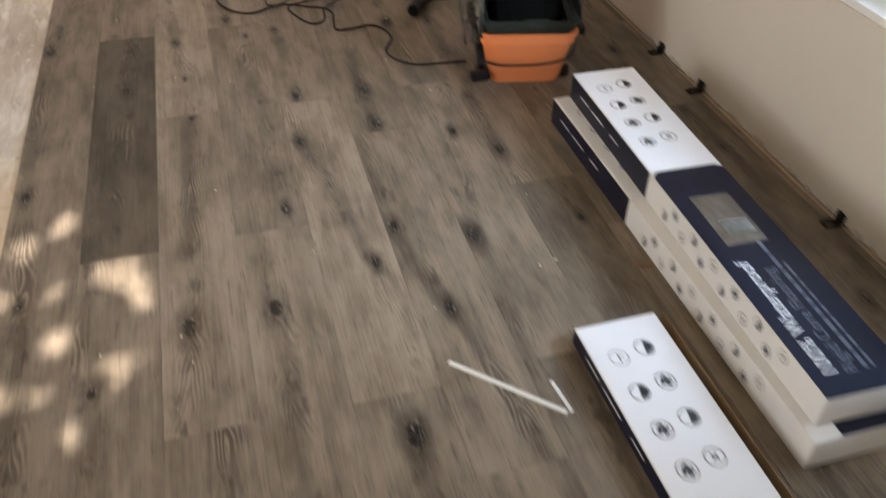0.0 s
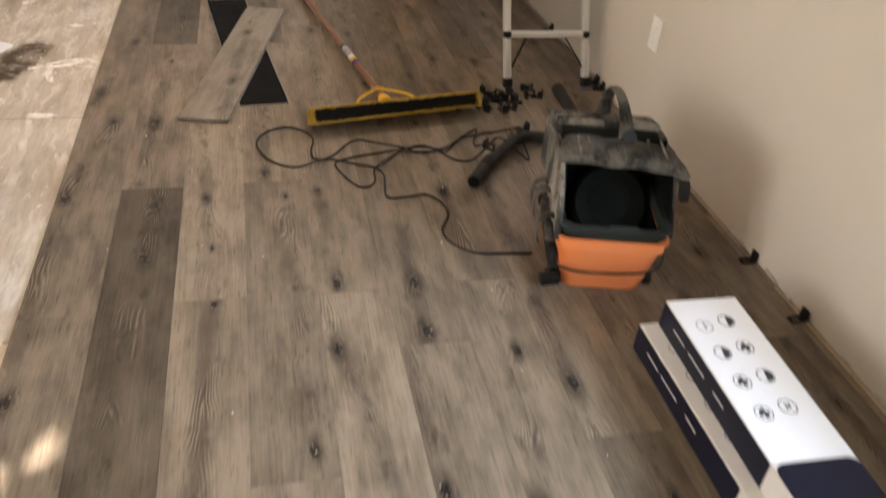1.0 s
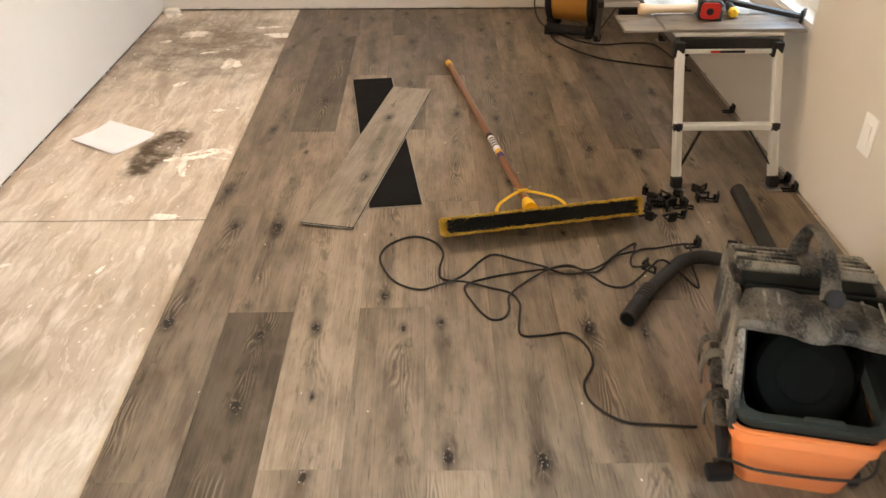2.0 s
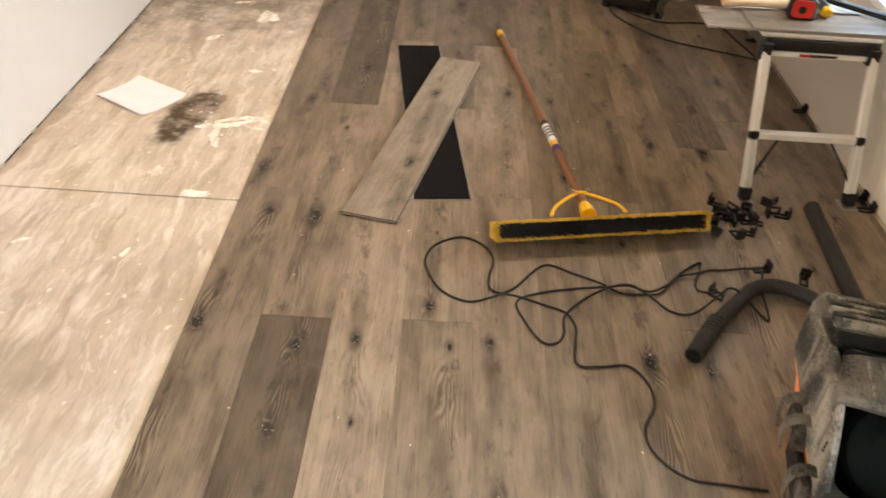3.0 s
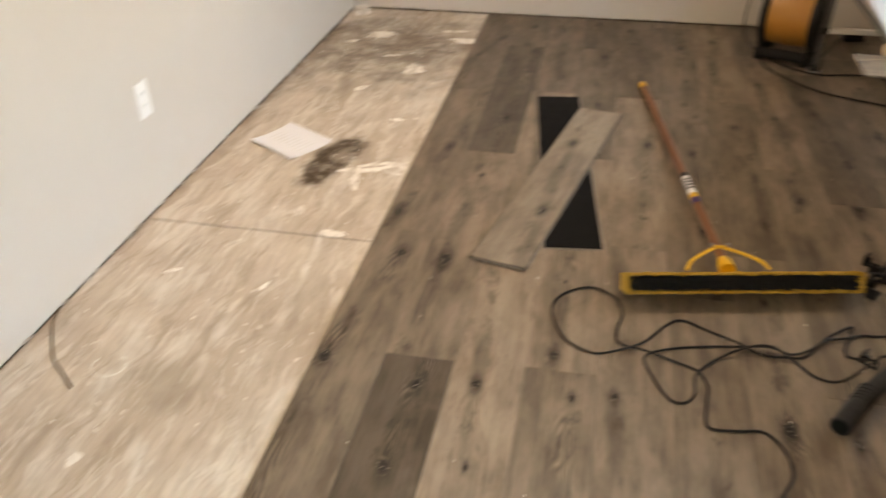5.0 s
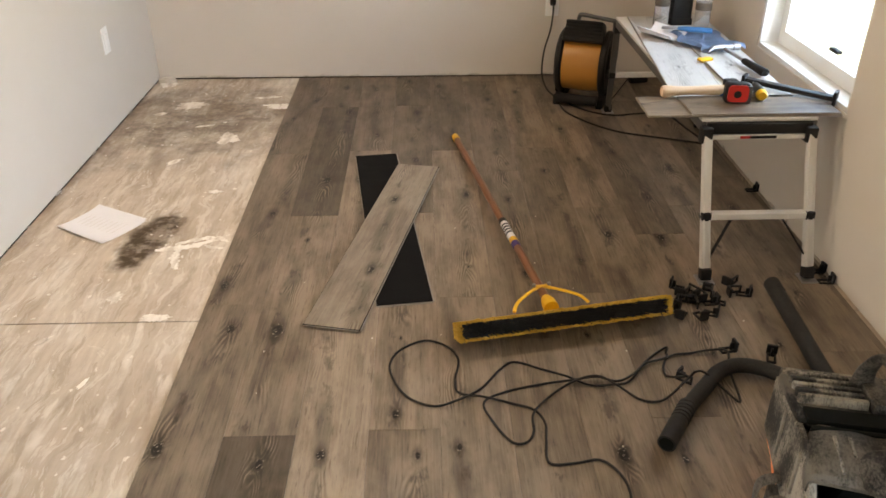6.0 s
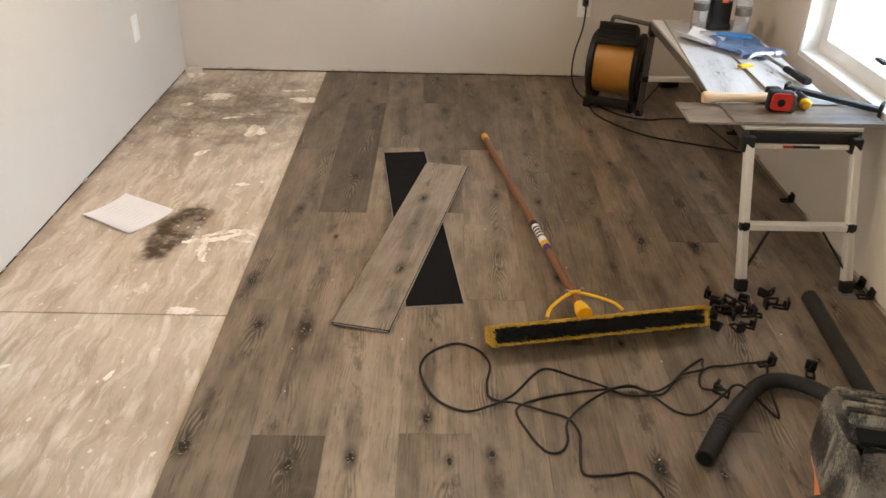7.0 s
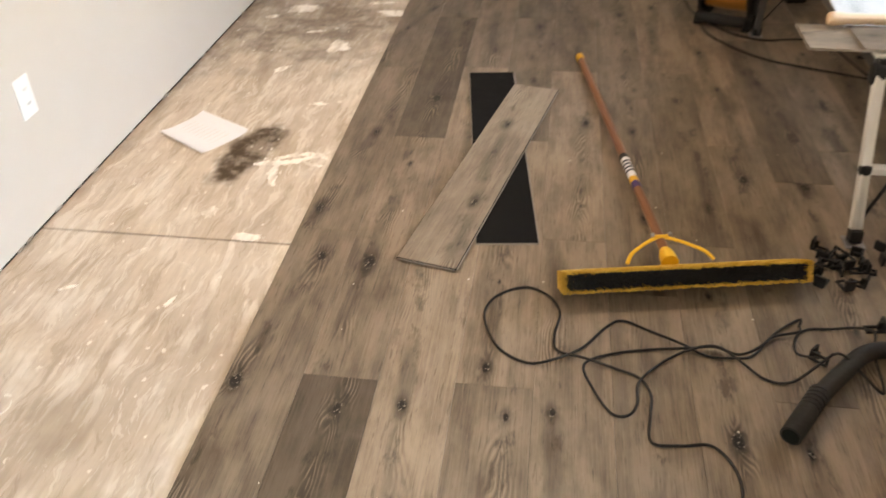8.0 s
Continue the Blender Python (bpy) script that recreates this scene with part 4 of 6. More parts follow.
single("foam_scrap", block((0.008, 0.085, 0.0015), (0, 0, 0.0009), 0.0005, seg=1), CARD_SIDE, pose(1.127, 1.348, 0, 0, 0, 7), "pale translucent scrap beside the strip", "scrap")
single("wood_splinter", block((0.044, 0.008, 0.004), (0, 0, 0.002), 0.0012, (0, 0, -14)), HANDLE_WOOD, pose(1.464, 1.66, 0), "small brown splinter on the floor", "splinter")


# ---- vacuum with its hose and cord ----
def box_shell(w0, d0, w1, d1, h, wall, at=(0, 0, 0), r=0.03, floor_in=True):
    """An open, tapered bin with wall thickness and round corners."""
    b = bmesh.new()
    rings = []
    for w, d, z in ((w0 - 0.01, d0 - 0.01, 0), (w0, d0, 0.008), (w0 + (w1 - w0) * 0.8, d0 + (d1 - d0) * 0.8, h * 0.8), (w1, d1, h * 0.82), (w1, d1, h), (w1 - 2 * wall, d1 - 2 * wall, h), (w0 - 2 * wall, d0 - 2 * wall, wall)):
        rings.append([b.verts.new((x, y, z)) for x, y in rounded(w, d, r, 4)])
    n = len(rings[0])
    for r0, r1 in zip(rings, rings[1:]):
        for k in range(n):
            b.faces.new((r0[k], r0[(k + 1) % n], r1[(k + 1) % n], r1[k]))
    if floor_in:
        b.faces.new(rings[0][::-1])
        b.faces.new(rings[-1])
    else:
        for k in range(n):
            b.faces.new((rings[-1][k], rings[-1][(k + 1) % n], rings[0][(k + 1) % n], rings[0][k]))
    bmesh.ops.recalc_face_normals(b, faces=b.faces[:])
    return merged(None, b, Matrix.Translation(at))


vac = thing("shop_vacuum", pose(1.500, 2.535, 0, 0, 0, -13), "dusty black and orange box vacuum, hood open, on the floor", "vacuum")
D = 0.475
part("tank", box_shell(0.222, D - 0.05, 0.290, D, 0.172, 0.006, (-0.012, D / 2, 0)), ORANGE, vac, "scuffed orange plastic bin")
part("tank_lip", box_shell(0.294, D - 0.006, 0.306, D + 0.006, 0.030, 0.008, (-0.010, D / 2, 0.146), 0.034, False), ORANGE, vac, "orange lip round the bin")
part("rim", box_shell(0.286, D - 0.02, 0.304, D + 0.006, 0.040, 0.020, (-0.008, D / 2, 0.172), 0.034, False), RIM_GREY, vac, "dark green-grey rim")
part("rim_clip", block((0.075, 0.018, 0.022), (0.01, 0.012, 0.206), 0.004), RIM_GREY, vac)
part("inner_bin", box_shell(0.200, D - 0.10, 0.262, D - 0.045, 0.160, 0.004, (-0.010, D / 2, 0.012)), PIT_SHADE, vac, "black bin lining, deepened as shade")
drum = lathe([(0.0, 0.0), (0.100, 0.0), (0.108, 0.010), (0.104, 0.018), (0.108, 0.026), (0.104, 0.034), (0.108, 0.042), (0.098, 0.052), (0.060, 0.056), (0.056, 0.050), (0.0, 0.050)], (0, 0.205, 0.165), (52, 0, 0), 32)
part("filter_pad", drum, PIT_SHADE, vac, "black ringed filter drum")
# motor housing over the rear half: dark shell with pale dusty ribs across its top
out = [(0.272, 0.185), (0.47, 0.185), (0.478, 0.27), (0.462, 0.318), (0.34, 0.340), (0.30, 0.345), (0.272, 0.346)]
housing = prism([(v, z) for v, z in out], 0.318, (0.0, 0, 0), (0, 0, 0), 0.012)
bmesh.ops.transform(housing, matrix=Matrix(((0, 0, 1, -0.163), (1, 0, 0, 0), (0, 1, 0, 0), (0, 0, 0, 1))), verts=housing.verts)
body = part("motor_housing", housing, DUSTY_DARK, vac, "black housing grey with dust")
for k in range(5):
    for u0, u1 in ((-0.150, -0.018), (0.030, 0.142)):
        rib = block((u1 - u0, 0.016, 0.026), ((u0 + u1) / 2, 0.345 + 0.026 * k, 0.344 - 0.0062 * k), 0.005, (-13, 0, 0))
        part("top_rib", rib, DUSTY, body, "rib whitened by plaster dust")
part("side_slot", block((0.272, 0.044, 0.018), (-0.010, 0.296, 0.3425), 0.004, (-3, 0, 0)), PIT_SHADE, body)
part("back_corner", block((0.308, 0.022, 0.050), (-0.004, 0.470, 0.296), 0.010, (-6, 0, 0)), DUSTY, body, "rounded rear edge whitened by dust")
part("rib_cradle", block((0.044, 0.145, 0.030), (0.006, 0.392, 0.338), 0.008, (-13, 0, 0)), DUSTY_DARK, body)
# nearly flat hood over the opening, its ends turned down
b = bmesh.new()
n_arc, rows_ = 32, []
for v, lift, grow in ((0.096, -0.012, 0.002), (0.102, 0.002, 0.004), (0.130, 0.010, 0.0), (0.180, 0.008, -0.008), (0.225, -0.002, -0.022), (0.250, -0.012, -0.032)):
    line = []
    for k in range(n_arc + 1):
        a_ = math.pi * (1 - k / n_arc)
        s, c_ = abs(math.sin(a_)) ** 0.34, math.copysign(abs(math.cos(a_)) ** 0.62, math.cos(a_))
        wave = 0.004 * math.sin(c_ * 9.0) * (1 - abs(c_))
        line.append(((0.166 + grow) * c_, v - (0.022 * c_ * c_ if c_ > 0 else -0.03 * c_ * c_), 0.312 + (0.052 + lift) * s + wave))
    rows_.append(line)
outer = [[b.verts.new(p) for p in line] for line in rows_]
inner = [[b.verts.new((p[0] * 0.95, p[1] + 0.004, p[2] - 0.012)) for p in line] for line in rows_]
for grid_, flip in ((outer, False), (inner, True)):
    for r0, r1 in zip(grid_, grid_[1:]):
        for k in range(n_arc):
            f = (r0[k], r0[k + 1], r1[k + 1], r1[k])
            b.faces.new(f[::-1] if flip else f)
for k in range(n_arc):
    b.faces.new((outer[0][k], inner[0][k], inner[0][k + 1], outer[0][k + 1]))
    b.faces.new((outer[-1][k], outer[-1][k + 1], inner[-1][k + 1], inner[-1][k]))
for r0, r1, q0, q1 in ((outer[i], outer[i + 1], inner[i], inner[i + 1]) for i in range(len(outer) - 1)):
    b.faces.new((r0[0], r1[0], q1[0], q0[0]))
    b.faces.new((r0[-1], q0[-1], q1[-1], r1[-1]))
bmesh.ops.recalc_face_normals(b, faces=b.faces[:])
hood = part("hood", b, DUSTY_DARK, vac, "flat-topped black hood, propped open, streaked with dust")
part("hood_latch", block((0.062, 0.026, 0.012), (0.018, 0.118, 0.373), 0.004, (10, 0, 0)), BLACK, hood)
part("hood_hook", block((0.026, 0.032, 0.060), (0.160, 0.074, 0.302), 0.008, (0, -8, 0)), BLACK, hood)
dome = lathe([(0.0, 0.014), (0.030, 0.013), (0.050, 0.009), (0.060, 0.0), (0.060, -0.012), (0.0, -0.012)], (-0.030, 0.128, 0.372), (4, 0, 0), 28)
part("hood_dome", dome, DUSTY_DARK, hood, "low black dome moulded into the hood")
part("caution_mark", block((0.012, 0.016, 0.0015), (-0.066, 0.112, 0.3795), 0.0004, (14, -10, 0)), YELLOW, hood, "small yellow mark")
for u in (-0.115, -0.088, 0.075, 0.110):
    part("hood_groove", block((0.006, 0.09, 0.005), (u, 0.165, 0.3715), 0.0015, (3, 0, 0)), DUSTY, hood, "dusty moulded line")
# dusty cheek on one side, sloping to the front of the bin
cheek = prism([(0.0, 0.160), (0.462, 0.160), (0.462, 0.30), (0.262, 0.342), (0.20, 0.350), (0.12, 0.335), (0.07, 0.290), (0.01, 0.216)], 0.014, bevel=0.005)
bmesh.ops.transform(cheek, matrix=Matrix(((0, 0, 1, -0.164), (1, 0, 0, 0.01), (0, 1, 0, 0), (0, 0, 0, 1))), verts=cheek.verts)
part("side_cheek", cheek, DUSTY, vac, "side panel grey with plaster dust")
cheek = prism([(0.05, 0.180), (0.30, 0.180), (0.30, 0.325), (0.20, 0.345), (0.15, 0.33)], 0.012, bevel=0.004)
bmesh.ops.transform(cheek, matrix=Matrix(((0, 0, 1, 0.146), (1, 0, 0, 0.01), (0, 1, 0, 0), (0, 0, 0, 1))), verts=cheek.verts)
part("side_cheek", cheek, DUSTY_DARK, vac)
# dark panels added over the cheeks' inner faces to black out the opening
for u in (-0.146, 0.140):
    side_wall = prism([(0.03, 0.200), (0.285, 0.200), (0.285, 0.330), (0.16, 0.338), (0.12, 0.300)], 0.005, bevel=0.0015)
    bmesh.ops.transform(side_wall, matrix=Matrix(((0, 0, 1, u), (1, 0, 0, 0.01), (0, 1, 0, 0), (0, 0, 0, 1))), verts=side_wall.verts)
    part("inner_side", side_wall, PIT_SHADE, vac, "inner side of the opening, blackened as shade")
for v, z, ln in ((0.12, 0.262, 0.08), (0.20, 0.280, 0.10), (0.34, 0.255, 0.12)):
    part("cheek_rib", block((0.006, 0.010, ln), (-0.166, v, z), 0.002), DUST_PALE, vac, "rib caked with pale dust")
grip = glide([(0.016, 0.205, 0.372), (0.012, 0.235, 0.410), (0.004, 0.275, 0.446), (-0.004, 0.325, 0.458), (-0.008, 0.380, 0.440), (-0.010, 0.420, 0.385), (-0.010, 0.432, 0.340)], 6)
width_ = [0.024 - 0.010 * math.sin(math.pi * k / (len(grip) - 1)) for k in range(len(grip))]
handle_ob = part("carry_handle", tube(grip, width_, 14, flat=0.55), DUSTY_DARK, vac, "black carry handle grey with dust")
part("handle_socket", lathe([(0, 0), (0.015, 0), (0.019, 0.004), (0.019, 0.02), (0, 0.02)], (0.016, 0.196, 0.384), (60, 0, 0), 16), BLACK, handle_ob)
for v, z in ((0.075, 0.150), (0.20, 0.155), (0.265, 0.150)):
    clip = glide([(-0.160, v, z + 0.045), (-0.182, v, z + 0.048), (-0.202, v, z + 0.032), (-0.206, v, z), (-0.200, v, z - 0.035)], 5)
    latch = tube(clip, 0.015, 10, flat=0.28)
    latch = block((0.032, 0.034, 0.050), (-0.168, v, z - 0.005), 0.006, bm=latch)
    part("side_latch", latch, DUSTY_DARK, vac, "dark grey spring latch")
# added panel that hides the dusty housing and keeps the hollow dark
part("inner_baffle", block((0.284, 0.012, 0.190), (0.0, 0.262, 0.262), 0.005, (6, 0, 0)), PIT_SHADE, vac, "added baffle that keeps the opening black")
part("side_latch", block((0.05, 0.05, 0.026), (0.165, 0.16, 0.12), 0.007), BLACK, vac)
for u, v in ((-0.12, 0.06), (0.12, 0.07), (-0.12, 0.40), (0.12, 0.40)):
    part("caster", lathe([(0, -0.012), (0.018, -0.012), (0.020, -0.006), (0.020, 0.006), (0.018, 0.012), (0, 0.012)], (u, v, 0.020), (0, 90, 0), 18), BLACK, vac)
for k in range(3):
    part("vent_hole", block((0.003, 0.004, 0.005), (-0.1655, 0.09, 0.262 - 0.010 * k), 0.0008), PIT_SHADE, vac)
part("side_skirt", block((0.020, 0.235, 0.085), (-0.152, 0.155, 0.068), 0.010, (0, -6, 0)), BLACK_SOFT, vac, "black side skirt under the latches")
part("cord_cleat", block((0.055, 0.035, 0.028), (-0.160, 0.01, 0.036), 0.007, (0, 0, 15)), BLACK, vac)
# cord hung across the front of the bin
front = glide([(-0.17, 0.03, 0.05), (-0.150, -0.002, 0.088), (-0.10, -0.012, 0.082), (-0.03, -0.010, 0.079), (0.05, -0.012, 0.086), (0.105, -0.016, 0.104), (0.132, 0.012, 0.122), (0.148, 0.10, 0.12)], 6)
part("front_cord", tube(front, 0.0036, 8), CORD, vac)

# hose: ribbed, with a smooth cuff, running behind the vacuum
line = glide([(1.279, 3.130, 0.030), (1.325, 3.198, 0.031), (1.375, 3.262, 0.032), (1.428, 3.322, 0.032), (1.480, 3.378, 0.032), (1.540, 3.405, 0.032), (1.600, 3.390, 0.032), (1.651, 3.345, 0.034), (1.685, 3.26, 0.045), (1.695, 3.12, 0.10)], 14)
radii = [0.0208 + (0.0005 if k % 2 else -0.0005) for k in range(len(line))]
hose = thing("vacuum_hose", pose(0, 0, 0), "dark grey flexible vacuum hose curled on the floor", "hose")
part("flexible_tube", tube(line, radii, 16), HOSE, hose)
way = (line[12] - line[0]).normalized()
cuff_ = [line[0] - way * 0.022, line[0] - way * 0.020, line[0] + way * 0.055, line[0] + way * 0.058, line[0] + way * 0.085]
b = tube([line[0] - way * 0.004, line[0] - way * 0.022, line[0] - way * 0.022, line[0] + way * 0.055, line[0] + way * 0.075], [0.0190, 0.0200, 0.0232, 0.0238, 0.0222], 20)
part("cuff", b, HOSE, hose, "smooth hose cuff with open end")
for k in range(5):
    at_ = line[0] + way * (0.080 + 0.014 * k)
    part("bellows_ring", tube([at_ - way * 0.005, at_ - way * 0.003, at_ + way * 0.003, at_ + way * 0.005], [0.0212, 0.0240, 0.0240, 0.0212], 18), HOSE, hose, "moulded bellows ring")
# closed disc, coloured dark as the shade inside the open end
part("mouth", tube([line[0] - way * 0.0225, line[0] - way * 0.0235], 0.0182, 18), PIT_SHADE, hose, "dark disc for the shaded mouth")
line = glide([(1.795, 3.815, 0.026), (1.788, 3.72, 0.026), (1.778, 3.57, 0.026), (1.766, 3.40, 0.026), (1.758, 3.26, 0.028)], 5)
wand = thing("vacuum_wand", pose(0, 0, 0), "straight dark extension tube lying beside the bench", "tube")
part("tube_body", tube(line, 0.0238, 18), HOSE, wand)
part("end_collar", tube([Vector((1.7955, 3.825, 0.0255)), Vector((1.7925, 3.770, 0.0255))], 0.0250, 18), HOSE, wand)

# power cord of the vacuum
cord_line = [(1.352, 2.742), (1.27, 2.75), (1.187, 2.762), (1.127, 2.82), (1.116, 2.889), (1.151, 2.965), (1.145, 3.037), (1.106, 3.088), (1.042, 3.08), (0.981, 3.083), (0.984, 3.16), (0.99, 3.22),
             (0.968, 3.272), (0.913, 3.298), (0.841, 3.316), (0.776, 3.345), (0.768, 3.40), (0.780, 3.485), (0.752, 3.548), (0.687, 3.580), (0.615, 3.536), (0.588, 3.469), (0.603, 3.396), (0.642, 3.328),
             (0.708, 3.293), (0.767, 3.303), (0.836, 3.361), (0.896, 3.443), (0.938, 3.472), (1.005, 3.440), (1.075, 3.392), (1.132, 3.366), (1.198, 3.357), (1.243, 3.382), (1.308, 3.467), (1.378, 3.527), (1.372, 3.500)]
rnd = random.Random(8)
lift = [0.0045 + (0.009 if k in (14, 25, 30, 32) else 0.0) for k in range(len(cord_line))]
cord = new("power_cord")
cord.parent, cord.matrix_basis = vac, vac.matrix_basis.inverted()
tagged(cord, "long black cord tangled on the laid floor")
part("cord_run", tube(glide([(x, y, z) for (x, y), z in zip(cord_line, lift)], 7), 0.0034, 8), CORD, cord)
more = [(1.372, 3.500, 0.006), (1.362, 3.47, 0.012), (1.300, 3.448, 0.010), (1.255, 3.40, 0.013), (1.205, 3.372, 0.012), (1.151, 3.392, 0.012), (1.088, 3.378, 0.014), (0.996, 3.372, 0.005), (0.903, 3.345, 0.005), (0.839, 3.294, 0.012), (0.862, 3.22, 0.005), (0.899, 3.155, 0.005), (0.935, 3.153, 0.005), (0.957, 3.19, 0.005), (0.964, 3.251, 0.012), (1.02, 3.326, 0.006), (1.088, 3.366, 0.02), (1.151, 3.386, 0.020), (1.198, 3.352, 0.016), (1.253, 3.303, 0.005), (1.31, 3.294, 0.010), (1.369, 3.32, 0.05), (1.395, 3.335, 0.068)]
part("cord_run", tube(glide(more, 7), 0.0034, 8), CORD, cord)
more = [(1.395, 3.335, 0.068), (1.43, 3.345, 0.055), (1.50, 3.292, 0.008), (1.515, 3.305, 0.006), (1.512, 3.39, 0.03), (1.525, 3.45, 0.045), (1.50, 3.492, 0.02), (1.44, 3.496, 0.006), (1.394, 3.492, 0.005), (1.358, 3.462, 0.005), (1.345, 3.40, 0.005), (1.375, 3.345, 0.045)]
part("cord_run", tube(glide(more, 7), 0.0034, 8), CORD, cord)

# ---- push broom ----
broom = thing("push_broom", pose(1.10, 3.575, 0.078, 0, 0, 11.1), "yellow and black push broom lying with bristles outward", "broom")
tilt = Matrix.Rotation(radians(-31), 4, "X")   # local -y is the bristles' way, tipped up
face_len, face_hi, deep = 0.645, 0.056, 0.088
core = block((face_len - 0.03, 0.030, 0.042), (0, deep + 0.012, 0), 0.005)
part("head_block", core, YELLOW, broom, "yellow plastic block", tilt)


def bristles(rows, x0, x1, z0, z1, seed, thick, spread, length):
    """Tapered bunches of fibre that fan out slightly."""
    b = bmesh.new()
    rnd_ = random.Random(seed)
    for _ in range(rows):
        x, z = rnd_.uniform(x0, x1), rnd_.uniform(z0, z1)
        fx, fz = x + rnd_.gauss(0, spread), z + rnd_.gauss(0, spread)
        ln = length * rnd_.uniform(-0.03, 0.10)
        base = [b.verts.new((x * 0.985 + dx * thick, deep, z * 0.8 + dz * thick)) for dx, dz in ((-1, -1), (1, -1), (1, 1), (-1, 1))]
        tip = [b.verts.new((fx + dx * thick * 0.8, ln, fz + dz * thick * 0.8)) for dx, dz in ((-1, -1), (1, -1), (1, 1), (-1, 1))]
        for k in range(4):
            b.faces.new((base[k], base[(k + 1) % 4], tip[(k + 1) % 4], tip[k]))
        b.faces.new(tip)
    bmesh.ops.recalc_face_normals(b, faces=b.faces[:])
    return b


hx, hz = face_len / 2, face_hi / 2
part("black_bristles", bristles(2600, -hx + 0.012, hx - 0.012, -hz + 0.007, hz - 0.007, 1, 0.0012, 0.0030, deep), BRISTLE_K, broom, "stiff black inner bristles", tilt)
fringe = bristles(1100, -hx, hx, hz - 0.0055, hz, 2, 0.0013, 0.0016, deep)
fringe = merged(fringe, bristles(1100, -hx, hx, -hz, -hz + 0.0055, 3, 0.0013, 0.0016, deep))
fringe = merged(fringe, bristles(150, -hx - 0.004, -hx + 0.010, -hz, hz, 4, 0.0013, 0.0016, deep))
fringe = merged(fringe, bristles(150, hx - 0.010, hx + 0.004, -hz, hz, 5, 0.0013, 0.0016, deep))
part("yellow_fringe", fringe, BRISTLE_Y, broom, "yellow flagged border bristles", tilt)
to_local = broom.matrix_basis.inverted()
grip_end, grip_start = Vector((0.831, 5.13, 0.016)), Vector((1.062, 3.705, 0.046))
a, c = to_local @ grip_start, to_local @ grip_end
part("handle", tube([a.lerp(c, k / 12) for k in range(13)], 0.0135, 14), HANDLE_WOOD, broom, "brown varnished wooden handle")
part("handle_cap", tube([a.lerp(c, s) for s in (0.962, 0.966, 0.995, 1.0)], [0.0142, 0.0152, 0.0150, 0.011], 14), YELLOW, broom, "yellow end cap")
wrap = part("handle_label", tube([a.lerp(c, s) for s in (0.255, 0.385)], 0.0139, 14), PAPER, broom, "printed paper sleeve in white, black and yellow")
part("label_band", tube([a.lerp(c, s) for s in (0.372, 0.39)], 0.0142, 14), BLACK, wrap)
for q in range(4):
    part("print_bar", tube([a.lerp(c, s) for s in (0.31 + 0.014 * q, 0.318 + 0.014 * q)], 0.0141, 14), INK, wrap)
part("label_band", tube([a.lerp(c, s) for s in (0.268, 0.288)], 0.0143, 14), YELLOW, wrap)
part("label_band", tube([a.lerp(c, s) for s in (0.245, 0.268)], 0.0143, 14), plain("label_violet", (0.06, 0.03, 0.22), rough=0.5), wrap)
part("socket", tube([a.lerp(c, s) for s in (-0.022, 0.0, 0.012, 0.018)], [0.024, 0.022, 0.0175, 0.0145], 16), YELLOW, broom)
top = a.lerp(c, 0.052)
for side in (-1, 1):
    foot = Vector((a.x + 0.004 + side * 0.118, a.y - 0.022, a.z - 0.002))
    rise = top + Vector((side * 0.012, 0, 0.010))
    arm = glide([rise, rise.lerp(foot, 0.30) + Vector((side * 0.006, 0.004, 0.004)), rise.lerp(foot, 0.72) + Vector((side * 0.010, 0.004, 0.006)), foot], 6)
    part("brace", tube(arm, 0.0058, 8, flat=0.7), YELLOW, broom, "yellow steel brace")
clamp = part("clamp", tube([top + Vector((-0.026, 0, 0.012)), top + Vector((0.026, 0, 0.012))], 0.007, 8), YELLOW, broom)
for side in (-1, 1):
    part("wing_bolt", lathe([(0, 0), (0.006, 0), (0.006, 0.008), (0, 0.010)], top + Vector((side * 0.024, 0, 0.016)), (0, 0, 0), 10), STEEL, clamp)


# ---- loose planks ----
def loose_plank(m, label, up, under, length=LONG, width=W, tone=0.5, knots=((0.02, 0.3, 0.5), (-0.01, -0.2, 0.4))):
    ob = thing("loose_plank", m, label, "plank", "loose flooring planks")
    face = part("face", block((width - 0.004, length - 0.004, 0.0022), (0, 0, 0.0041), 0.0006, seg=1), up, ob)
    printed(face, tone, *knots)
    part("core", block((width, length, 0.0030), (0, 0, 0.0015), 0.0004, seg=1), under, ob)
    part("tongue", block((0.004, length - 0.01, 0.0016), (width / 2 + 0.0015, 0, 0.0012), 0.0004, seg=1), PLANK_EDGE, ob, "pale milled locking edge")
    part("tongue", block((width - 0.01, 0.004, 0.0016), (0, -length / 2 - 0.0015, 0.0012), 0.0004, seg=1), PLANK_EDGE, ob)
    return ob


loose_plank(pose(0.552, 4.362, 0.0006, 0, 0, 7.1), "vinyl plank turned over, showing its black backing", PLANK_BACK, PLANK_EDGE)
loose_plank(pose(0.536, 4.232, 0.0066, 0, 0, -12.4), "grey oak vinyl plank lying across a turned plank", VINYL_GREY, PLANK_BACK, 1.20, 0.178, 0.66, ((0.030, -0.262, 0.9), (-0.020, 0.262, 1.0)))


INK_PALE = plain("ink_faint", (0.68, 0.67, 0.66), (0.62, 0.61, 0.60), 0.7, bump=0)


